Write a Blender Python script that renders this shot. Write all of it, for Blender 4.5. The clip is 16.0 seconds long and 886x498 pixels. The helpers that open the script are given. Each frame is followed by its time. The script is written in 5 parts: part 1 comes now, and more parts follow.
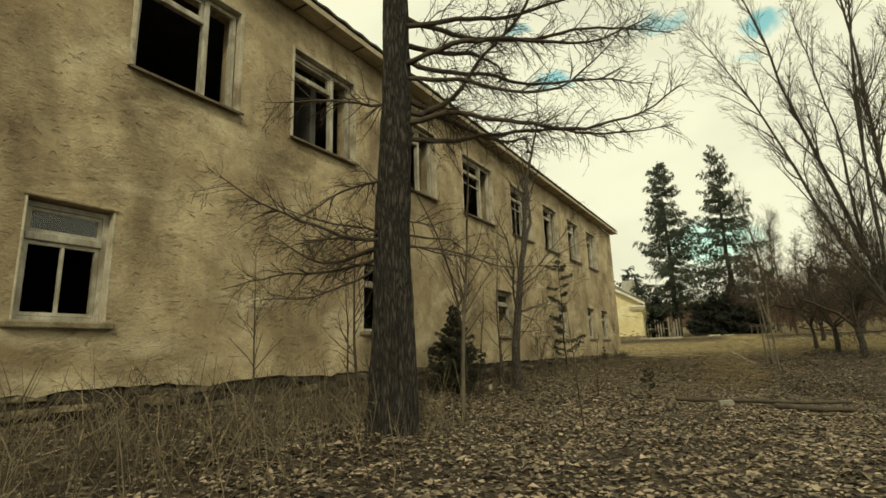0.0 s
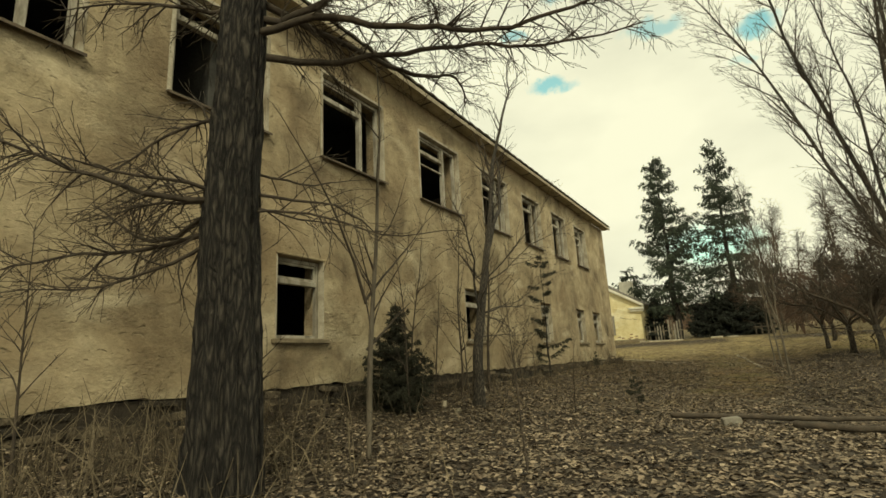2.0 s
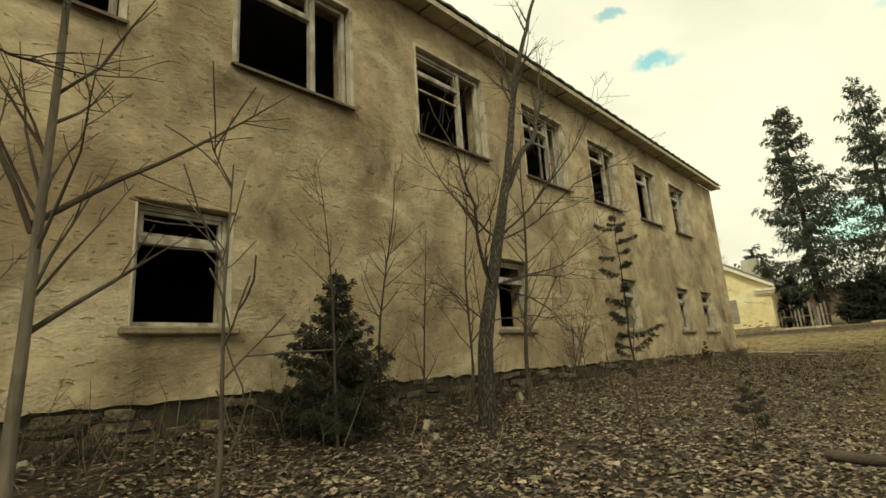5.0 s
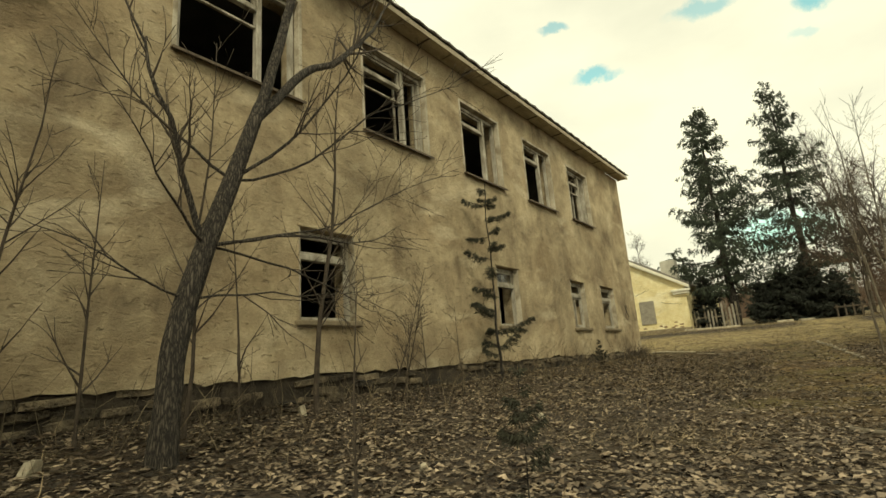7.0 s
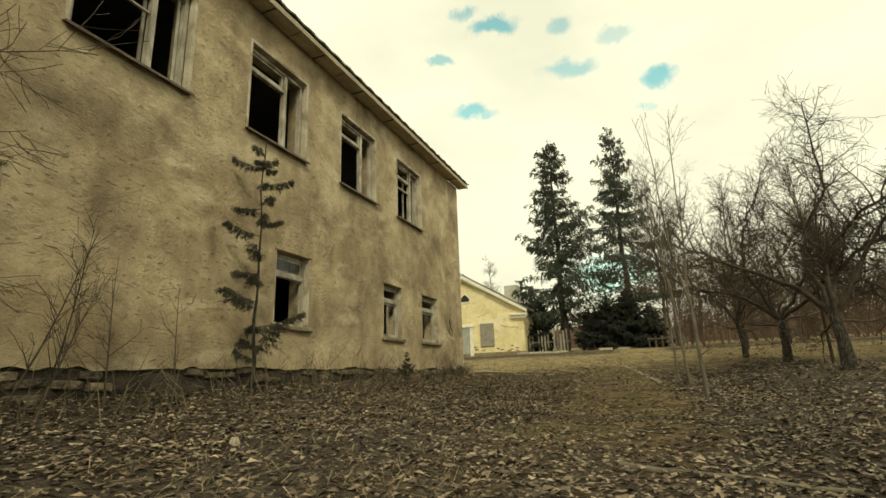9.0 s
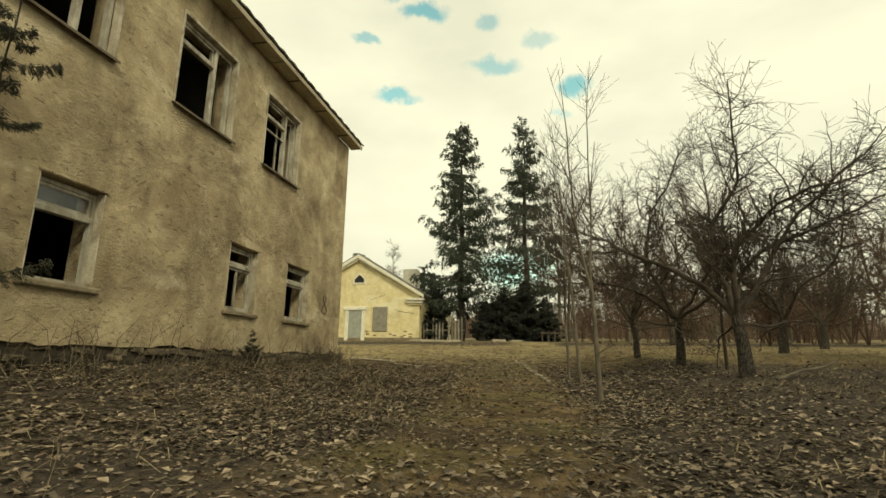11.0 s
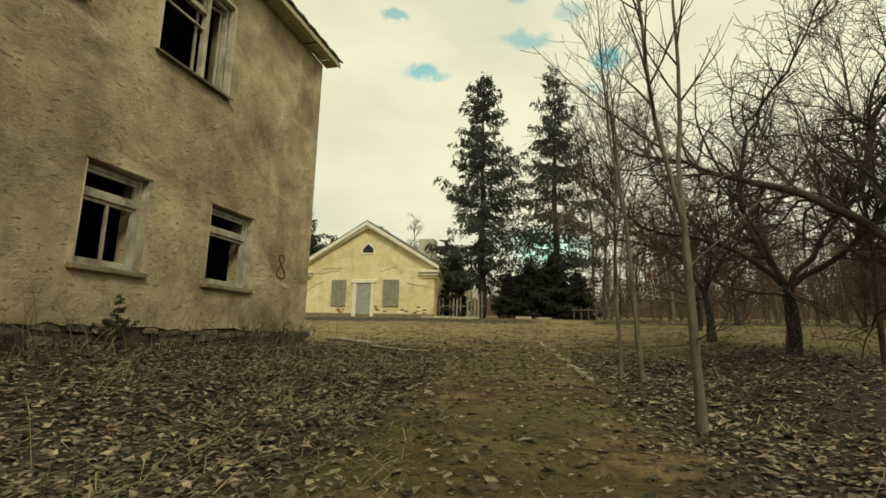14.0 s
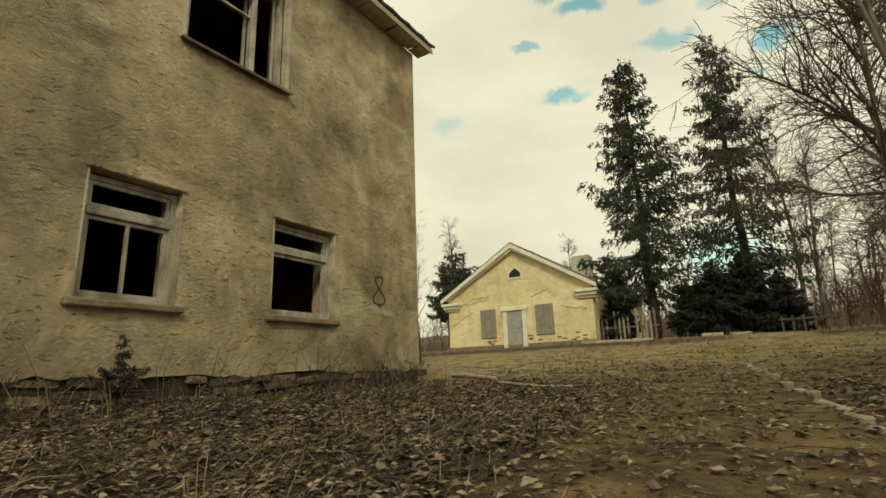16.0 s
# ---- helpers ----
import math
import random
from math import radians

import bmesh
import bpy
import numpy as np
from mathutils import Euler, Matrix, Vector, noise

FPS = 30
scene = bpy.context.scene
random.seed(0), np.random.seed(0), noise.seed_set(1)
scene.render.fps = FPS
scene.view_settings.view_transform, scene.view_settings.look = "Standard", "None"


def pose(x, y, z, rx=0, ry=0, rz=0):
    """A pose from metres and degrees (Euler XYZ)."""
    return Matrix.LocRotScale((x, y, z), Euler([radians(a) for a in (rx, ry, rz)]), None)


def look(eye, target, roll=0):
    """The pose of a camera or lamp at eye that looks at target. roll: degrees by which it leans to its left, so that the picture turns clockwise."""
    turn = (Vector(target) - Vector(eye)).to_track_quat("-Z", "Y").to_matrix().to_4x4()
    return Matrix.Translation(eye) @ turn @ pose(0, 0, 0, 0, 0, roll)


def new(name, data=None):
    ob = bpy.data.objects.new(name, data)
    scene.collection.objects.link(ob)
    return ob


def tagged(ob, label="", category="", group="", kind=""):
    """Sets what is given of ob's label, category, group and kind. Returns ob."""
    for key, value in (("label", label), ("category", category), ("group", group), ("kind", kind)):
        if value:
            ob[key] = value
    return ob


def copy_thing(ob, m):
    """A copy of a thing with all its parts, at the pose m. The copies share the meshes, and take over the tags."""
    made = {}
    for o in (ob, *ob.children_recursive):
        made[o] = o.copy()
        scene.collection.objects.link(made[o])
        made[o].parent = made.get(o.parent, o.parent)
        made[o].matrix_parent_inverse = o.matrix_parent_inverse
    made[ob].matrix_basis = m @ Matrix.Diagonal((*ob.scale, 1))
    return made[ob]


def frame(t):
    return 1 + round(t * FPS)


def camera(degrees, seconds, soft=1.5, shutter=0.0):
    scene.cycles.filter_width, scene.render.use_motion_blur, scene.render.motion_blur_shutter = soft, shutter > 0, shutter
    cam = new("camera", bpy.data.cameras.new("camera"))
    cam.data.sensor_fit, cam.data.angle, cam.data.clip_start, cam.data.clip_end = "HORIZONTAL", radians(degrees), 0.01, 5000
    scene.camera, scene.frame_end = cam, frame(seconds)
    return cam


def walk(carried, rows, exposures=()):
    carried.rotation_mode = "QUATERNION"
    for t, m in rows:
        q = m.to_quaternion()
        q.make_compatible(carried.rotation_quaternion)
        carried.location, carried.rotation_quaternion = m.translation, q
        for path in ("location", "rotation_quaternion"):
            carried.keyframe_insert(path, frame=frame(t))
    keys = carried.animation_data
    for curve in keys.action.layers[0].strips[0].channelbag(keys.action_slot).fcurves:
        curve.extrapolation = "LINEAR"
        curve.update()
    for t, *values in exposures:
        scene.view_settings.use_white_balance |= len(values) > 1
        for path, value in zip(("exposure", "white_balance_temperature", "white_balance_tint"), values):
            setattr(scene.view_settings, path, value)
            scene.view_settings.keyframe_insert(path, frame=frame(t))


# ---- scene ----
EXPOSURES = [(0.0, -0.20, 8000, -6), (3.5, -0.11, 8000, -5), (6.5, 0.0, 8000, -4), (9.5, 0.0, 8000, -5), (12.0, -0.22, 8000, -4), (14.0, -0.30, 8000, -4), (16.0, -0.36, 8000, -1)]
# camera and walk: seconds, place, yaw (to the left), pitch (up), lean (to its left)
cam = camera(82.0, 16.0, soft=1.55)
ROWS = [
    (0, 6.730, 1.513, 0.933, 31.39, 11.69, -1.90),
    (0.5, 6.664, 1.968, 0.983, 28.50, 11.34, -1.38),
    (1, 6.644, 2.653, 1.009, 28.39, 12.08, -0.73),
    (1.5, 6.664, 3.249, 0.972, 30.69, 11.37, -0.08),
    (2, 6.603, 3.839, 0.942, 31.44, 12.46, -2.95),
    (2.2, 6.572, 4.119, 0.955, 34.85, 11.47, -3.94),
    (2.5, 6.535, 4.465, 0.954, 36.80, 10.68, -1.44),
    (3, 6.421, 5.078, 0.946, 34.38, 11.73, -3.58),
    (3.5, 6.358, 5.820, 0.937, 37.97, 11.29, -3.71),
    (3.7, 6.327, 6.096, 0.905, 37.99, 11.95, -2.24),
    (5.8, 5.779, 9.050, 0.848, 45.23, 13.41, -4.79),
    (6, 5.765, 9.394, 0.789, 43.95, 14.04, -4.08),
    (6.5, 5.928, 10.349, 0.710, 38.16, 14.86, -5.27),
    (7, 6.028, 11.107, 0.678, 36.93, 12.75, -4.25),
    (7.5, 6.057, 11.831, 0.610, 31.44, 12.93, -5.06),
    (8, 6.129, 12.470, 0.558, 30.28, 13.13, -4.24),
    (8.5, 6.222, 13.059, 0.471, 24.23, 12.55, -2.32),
    (9, 6.270, 13.725, 0.424, 21.73, 14.03, -2.01),
    (9.5, 6.203, 14.267, 0.498, 16.66, 12.94, 0.49),
    (9.7, 6.120, 14.367, 0.559, 12.83, 12.54, -0.06),
    (11.8, 6.325, 17.317, 0.487, 10.19, 12.36, 1.37),
    (12, 6.308, 17.559, 0.500, 8.51, 12.80, 0.45),
    (12.5, 6.311, 18.250, 0.540, 10.23, 12.83, 1.45),
    (13, 6.179, 18.787, 0.566, 7.35, 13.09, 1.36),
    (13.5, 6.139, 19.460, 0.559, 9.16, 12.68, 1.39),
    (14, 6.122, 20.216, 0.613, 14.64, 9.88, 1.41),
    (14.5, 6.128, 20.887, 0.566, 18.33, 11.66, -1.24),
    (15, 5.956, 21.759, 0.581, 27.04, 12.04, -0.13),
    (15.5, 5.921, 22.214, 0.607, 24.33, 12.51, -1.66),
    (16, 5.767, 22.998, 0.605, 32.57, 13.53, -1.98),
]
walk(cam, [(t, pose(x, y, z, 0, 0, yaw) @ pose(0, 0, 0, 90 + pitch) @ pose(0, 0, 0, 0, 0, lean)) for t, x, y, z, yaw, pitch, lean in ROWS],
     exposures=EXPOSURES)

# ---- world and light ----
world = bpy.data.worlds.new("world")
scene.world = world
world.use_nodes = True
wn, wl = world.node_tree.nodes, world.node_tree.links
wn.clear()
w_out = wn.new("ShaderNodeOutputWorld")
w_bg = wn.new("ShaderNodeBackground")
w_sky = wn.new("ShaderNodeTexSky")
w_sky.sky_type = "NISHITA"
w_sky.sun_disc = False
w_sky.sun_elevation, w_sky.sun_rotation = radians(37), radians(148)
w_map = wn.new("ShaderNodeMapping")
w_map.inputs["Scale"].default_value = (1.0, 1.0, 2.2)
w_tc = wn.new("ShaderNodeTexCoord")
def sky_gaps():
    """Small ragged openings in the cloud: azimuth from north, elevation, width, flatness; returns the cover, 1 where cloud."""
    warp = wn.new("ShaderNodeTexNoise")
    warp.inputs["Scale"].default_value, warp.inputs["Detail"].default_value, warp.inputs["Roughness"].default_value = 17.0, 5.0, 0.62
    wl.new(w_tc.outputs["Generated"], warp.inputs["Vector"])
    off = wn.new("ShaderNodeVectorMath")
    off.operation, off.inputs[1].default_value, off.inputs[2].default_value = "MULTIPLY_ADD", (0.07, 0.07, 0.05), (-0.035, -0.035, -0.025)
    wl.new(warp.outputs["Color"], off.inputs[0])
    d = wn.new("ShaderNodeVectorMath")
    d.operation = "ADD"
    wl.new(w_tc.outputs["Generated"], d.inputs[0])
    wl.new(off.outputs["Vector"], d.inputs[1])
    cover = None
    for az, el, wide, flat, deep in ((-14.6, 37.3, 0.056, 3.4, 0.9), (-18.4, 38.8, 0.032, 3.0, 0.7), (-6.3, 36.2, 0.030, 1.8, 0.6), (0.3, 34.4, 0.038, 2.6, 0.45), (-5.6, 32.2, 0.062, 3.6, 0.65),
                                     (4.2, 29.2, 0.050, 2.4, 0.9), (-17.4, 29.0, 0.050, 3.4, 0.85), (-21.2, 34.3, 0.030, 3.0, 0.7), (-31.5, 27.2, 0.040, 1.8, 0.4),
                                     (2.6, 26.6, 0.028, 2.2, 0.35), (-14.0, 42.5, 0.06, 2.6, 0.8), (-3.2, 10.2, 0.10, 2.0, 0.5)):
        a, e = radians(az), radians(el)
        sc = wn.new("ShaderNodeVectorMath")
        sc.operation, sc.inputs[1].default_value = "MULTIPLY", (1, 1, flat)
        wl.new(d.outputs["Vector"], sc.inputs[0])
        far = wn.new("ShaderNodeVectorMath")
        far.operation, far.inputs[1].default_value = "DISTANCE", (math.sin(a) * math.cos(e), math.cos(a) * math.cos(e), math.sin(e) * flat)
        wl.new(sc.outputs["Vector"], far.inputs[0])
        mr = wn.new("ShaderNodeMapRange")
        mr.interpolation_type = "SMOOTHSTEP"
        mr.inputs["From Min"].default_value, mr.inputs["From Max"].default_value = wide * 0.35, wide
        mr.inputs["To Min"].default_value, mr.inputs["To Max"].default_value = 1 - deep, 1.0
        wl.new(far.outputs["Value"], mr.inputs["Value"])
        if cover is None:
            cover = mr.outputs["Result"]
            continue
        both = wn.new("ShaderNodeMath")
        both.operation = "MULTIPLY"
        wl.new(cover, both.inputs[0])
        wl.new(mr.outputs["Result"], both.inputs[1])
        cover = both.outputs["Value"]
    return cover


w_mix = wn.new("ShaderNodeMix")
w_mix.data_type = "RGBA"
w_soft = wn.new("ShaderNodeTexNoise")
w_soft.inputs["Scale"].default_value, w_soft.inputs["Detail"].default_value = 3.4, 7.0
w_shade = wn.new("ShaderNodeValToRGB")
w_shade.color_ramp.elements[0].position, w_shade.color_ramp.elements[0].color = 0.3, (8.9, 8.9, 8.3, 1)
w_shade.color_ramp.elements[1].position, w_shade.color_ramp.elements[1].color = 0.62, (10.9, 10.8, 9.9, 1)
wl.new(w_map.outputs["Vector"], w_soft.inputs["Vector"])
wl.new(w_soft.outputs["Fac"], w_shade.inputs["Fac"])
wl.new(w_shade.outputs["Color"], w_mix.inputs["B"])
wl.new(w_tc.outputs["Generated"], w_map.inputs["Vector"])
wl.new(sky_gaps(), w_mix.inputs["Factor"])
w_clear = wn.new("ShaderNodeMix")
w_clear.data_type, w_clear.blend_type = "RGBA", "MULTIPLY"
w_clear.inputs["Factor"].default_value = 1.0
w_clear.inputs["B"].default_value = (2.1, 3.5, 2.6, 1)
wl.new(w_sky.outputs["Color"], w_clear.inputs["A"])
wl.new(w_clear.outputs["Result"], w_mix.inputs["A"])
wl.new(w_mix.outputs["Result"], w_bg.inputs["Color"])
w_bg.inputs["Strength"].default_value = 0.1
wl.new(w_bg.outputs["Background"], w_out.inputs["Surface"])

sun = new("sun", bpy.data.lights.new("sun", "SUN"))
sun.data.energy, sun.data.angle, sun.data.color = 1.9, radians(12), (1.0, 0.94, 0.84)
sun.matrix_world = look((18.3, -29.2, 26), (0, 0, 0))


# ---- materials ----
def material(name, dark, light, rough=0.85, scale=4.0, bump=0.3, fine=40.0, metal=0.0, stain=None, stain_scale=0.6,
             stretch=(1, 1, 1), random_amount=0.0, island=False, dist=0.02):
    """Two scales of colour variation, optional stains, fine relief; object coordinates in metres."""
    m = bpy.data.materials.new(name)
    m.use_nodes = True
    n, l = m.node_tree.nodes, m.node_tree.links
    p = n["Principled BSDF"]
    p.inputs["Roughness"].default_value, p.inputs["Metallic"].default_value = rough, metal
    geo = n.new("ShaderNodeNewGeometry")
    mp = n.new("ShaderNodeMapping")
    mp.inputs["Scale"].default_value = stretch
    l.new(geo.outputs["Position"], mp.inputs["Vector"])
    a = n.new("ShaderNodeTexNoise")
    a.inputs["Scale"].default_value, a.inputs["Detail"].default_value = scale, 6.0
    l.new(mp.outputs["Vector"], a.inputs["Vector"])
    r = n.new("ShaderNodeValToRGB")
    r.color_ramp.elements[0].position, r.color_ramp.elements[0].color = 0.3, (*dark, 1)
    r.color_ramp.elements[1].position, r.color_ramp.elements[1].color = 0.7, (*light, 1)
    l.new(a.outputs["Fac"], r.inputs["Fac"])
    col = r.outputs["Color"]
    b = n.new("ShaderNodeTexNoise")
    b.inputs["Scale"].default_value, b.inputs["Detail"].default_value = fine, 4.0
    l.new(mp.outputs["Vector"], b.inputs["Vector"])
    mul = n.new("ShaderNodeMix")
    mul.data_type, mul.blend_type = "RGBA", "OVERLAY"
    mul.inputs["Factor"].default_value = 0.35
    l.new(col, mul.inputs["A"])
    l.new(b.outputs["Fac"], mul.inputs["B"])
    col = mul.outputs["Result"]
    if stain:
        s = n.new("ShaderNodeTexNoise")
        s.inputs["Scale"].default_value, s.inputs["Detail"].default_value, s.inputs["Distortion"].default_value = stain_scale, 7.0, 0.6
        l.new(mp.outputs["Vector"], s.inputs["Vector"])
        sr = n.new("ShaderNodeValToRGB")
        sr.color_ramp.elements[0].position, sr.color_ramp.elements[1].position = 0.48, 0.66
        l.new(s.outputs["Fac"], sr.inputs["Fac"])
        sm = n.new("ShaderNodeMix")
        sm.data_type = "RGBA"
        sm.inputs["B"].default_value = (*stain, 1)
        l.new(sr.outputs["Color"], sm.inputs["Factor"])
        l.new(col, sm.inputs["A"])
        col = sm.outputs["Result"]
    if random_amount:
        if island:
            src = geo.outputs["Random Per Island"]
        else:
            src = n.new("ShaderNodeObjectInfo").outputs["Random"]
        hsv = n.new("ShaderNodeHueSaturation")
        rng = n.new("ShaderNodeMapRange")
        rng.inputs["To Min"].default_value, rng.inputs["To Max"].default_value = 1 - random_amount, 1 + random_amount
        l.new(src, rng.inputs["Value"])
        l.new(rng.outputs["Result"], hsv.inputs["Value"])
        l.new(col, hsv.inputs["Color"])
        col = hsv.outputs["Color"]
    l.new(col, p.inputs["Base Color"])
    add = n.new("ShaderNodeMath")
    add.operation = "ADD"
    l.new(a.outputs["Fac"], add.inputs[0])
    l.new(b.outputs["Fac"], add.inputs[1])
    bp = n.new("ShaderNodeBump")
    bp.inputs["Strength"].default_value, bp.inputs["Distance"].default_value = bump, dist
    l.new(add.outputs["Value"], bp.inputs["Height"])
    l.new(bp.outputs["Normal"], p.inputs["Normal"])
    return m


def plaster_material(name, tones, pale, damp, bump):
    """Rough plaster: blotches, pale washed patches, vertical runs, pits and trowel relief."""
    m = bpy.data.materials.new(name)
    m.use_nodes = True
    n, l = m.node_tree.nodes, m.node_tree.links
    p = n["Principled BSDF"]
    p.inputs["Roughness"].default_value = 0.93
    geo = n.new("ShaderNodeNewGeometry")
    def tex(scale, detail, stretch=(1, 1, 1), dist=0.0, rough=0.5):
        mp = n.new("ShaderNodeMapping")
        mp.inputs["Scale"].default_value = stretch
        l.new(geo.outputs["Position"], mp.inputs["Vector"])
        t = n.new("ShaderNodeTexNoise")
        t.inputs["Scale"].default_value, t.inputs["Detail"].default_value, t.inputs["Distortion"].default_value = scale, detail, dist
        t.inputs["Roughness"].default_value = rough
        l.new(mp.outputs["Vector"], t.inputs["Vector"])
        return t.outputs["Fac"]
    def ramp(src, *stops):
        r = n.new("ShaderNodeValToRGB")
        for k, (pos, c) in enumerate(stops):
            e = r.color_ramp.elements[k] if k < 2 else r.color_ramp.elements.new(pos)
            e.position, e.color = pos, (*c, 1)
        l.new(src, r.inputs["Fac"])
        return r.outputs["Color"]
    def mix(f, a, c, mode="MIX"):
        x = n.new("ShaderNodeMix")
        x.data_type, x.blend_type = "RGBA", mode
        for key, v in (("Factor", f), ("A", a), ("B", c)):
            if isinstance(v, (float, tuple)):
                x.inputs[key].default_value = v
            else:
                l.new(v, x.inputs[key])
        return x.outputs["Result"]
    col = ramp(tex(0.75, 9, dist=0.45, rough=0.62), (0.33, tones[0]), (0.50, tones[1]), (0.68, tones[2]))
    col = mix(ramp(tex(1.3, 6, (1, 1, 0.22), 0.5), (0.50, (0, 0, 0)), (0.72, (0.55, 0.55, 0.55))), col, (*tones[0], 1))
    col = mix(ramp(tex(0.9, 7, (1, 0.7, 1.4), 0.5), (0.58, (0, 0, 0)), (0.70, (0.6, 0.6, 0.6))), col, (*pale, 1))
    col = mix(ramp(tex(0.33, 5, (1, 1, 1.5), 1.4, 0.6), (0.46, (0, 0, 0)), (0.64, (0.46, 0.46, 0.46))), col, (*damp, 1))
    col = mix(ramp(tex(0.55, 5, (1, 0.6, 1.7), 0.8), (0.60, (0, 0, 0)), (0.68, (0.5, 0.5, 0.5))), col, (*pale, 1))
    pits = tex(19, 7, (1, 1, 1.9), 0.5, rough=0.72)
    col = mix(0.46, col, pits, "OVERLAY")
    col = mix(0.45, col, tex(3.6, 8, (1, 0.9, 1.15), 0.2, rough=0.68), "OVERLAY")
    dents = ramp(tex(8.5, 4, (1, 0.8, 1.9), 0.4), (0.62, (0, 0, 0)), (0.68, (1, 1, 1)))
    col = mix(ramp(dents, (0.0, (0, 0, 0)), (1.0, (0.34, 0.34, 0.34))), col, (*tones[0], 1))
    l.new(col, p.inputs["Base Color"])
    def calc(op, *args):
        x = n.new("ShaderNodeMath")
        x.operation = op
        for k, v in enumerate(args):
            if isinstance(v, float):
                x.inputs[k].default_value = v
            else:
                l.new(v, x.inputs[k])
        return x.outputs["Value"]
    fine = calc("MULTIPLY_ADD", tex(10.0, 7, (1, 0.9, 1.35), 0.25, 0.68), 1.7, pits)
    patch = calc("MULTIPLY_ADD", ramp(tex(0.9, 5, dist=0.8), (0.38, (0.1, 0.1, 0.1)), (0.66, (1, 1, 1))), 1.3, 0.15)
    add = n.new("ShaderNodeMath")
    add.operation = "SUBTRACT"
    l.new(calc("MULTIPLY", fine, patch), add.inputs[0])
    l.new(dents, add.inputs[1])
    bp = n.new("ShaderNodeBump")
    bp.inputs["Strength"].default_value, bp.inputs["Distance"].default_value = bump, 0.03
    l.new(add.outputs["Value"], bp.inputs["Height"])
    l.new(bp.outputs["Normal"], p.inputs["Normal"])
    return m


PLASTER = plaster_material("ochre_plaster", ((0.165, 0.122, 0.074), (0.40, 0.32, 0.20), (0.56, 0.46, 0.30)), (0.64, 0.55, 0.385), (0.27, 0.192, 0.108), 0.8)
REVEAL = material("pale_plaster", (0.36, 0.315, 0.235), (0.53, 0.48, 0.375), 0.9, 3, 0.5, 30, stain=(0.22, 0.18, 0.12), stain_scale=2)
STONE = material("foundation_stone", (0.026, 0.02, 0.014), (0.18, 0.142, 0.092), 0.95, 5, 1.0, 25, random_amount=0.85, dist=0.06)
RUBBLE = material("foundation_mortar", (0.018, 0.0145, 0.01), (0.06, 0.046, 0.03), 0.95, 4, 0.9, 25)
FRAME = material("weathered_white_paint", (0.24, 0.215, 0.17), (0.50, 0.465, 0.385), 0.75, 6, 0.3, 50, stain=(0.19, 0.165, 0.12), stain_scale=4, stretch=(1, 1, 0.4))
SILL = material("rusty_sheet_metal", (0.07, 0.05, 0.035), (0.16, 0.12, 0.08), 0.6, 5, 0.3, 40, metal=0.3)
SILL_STONE = material("concrete_sill", (0.14, 0.11, 0.07), (0.26, 0.21, 0.135), 0.9, 6, 0.4, 40)
ROOF = material("corrugated_roofing", (0.10, 0.09, 0.075), (0.19, 0.17, 0.14), 0.9, 3, 0.5, 30)
SOFFIT = material("soffit_boards", (0.30, 0.255, 0.175), (0.47, 0.41, 0.295), 0.9, 5, 0.4, 40, stretch=(1, 0.3, 1))
DARKWOOD = material("dark_wood", (0.05, 0.04, 0.03), (0.11, 0.085, 0.06), 0.9, 5, 0.5, 40)
# room surfaces darkened: the gloom indoors is put into their colour
INSIDE = material("darkened_interior", (0.06, 0.06, 0.055), (0.11, 0.105, 0.095), 0.9, 2, 0.2, 20)
GRAFFITI = material("black_spray", (0.03, 0.025, 0.02), (0.06, 0.05, 0.04), 0.8, 10, 0.1, 50)
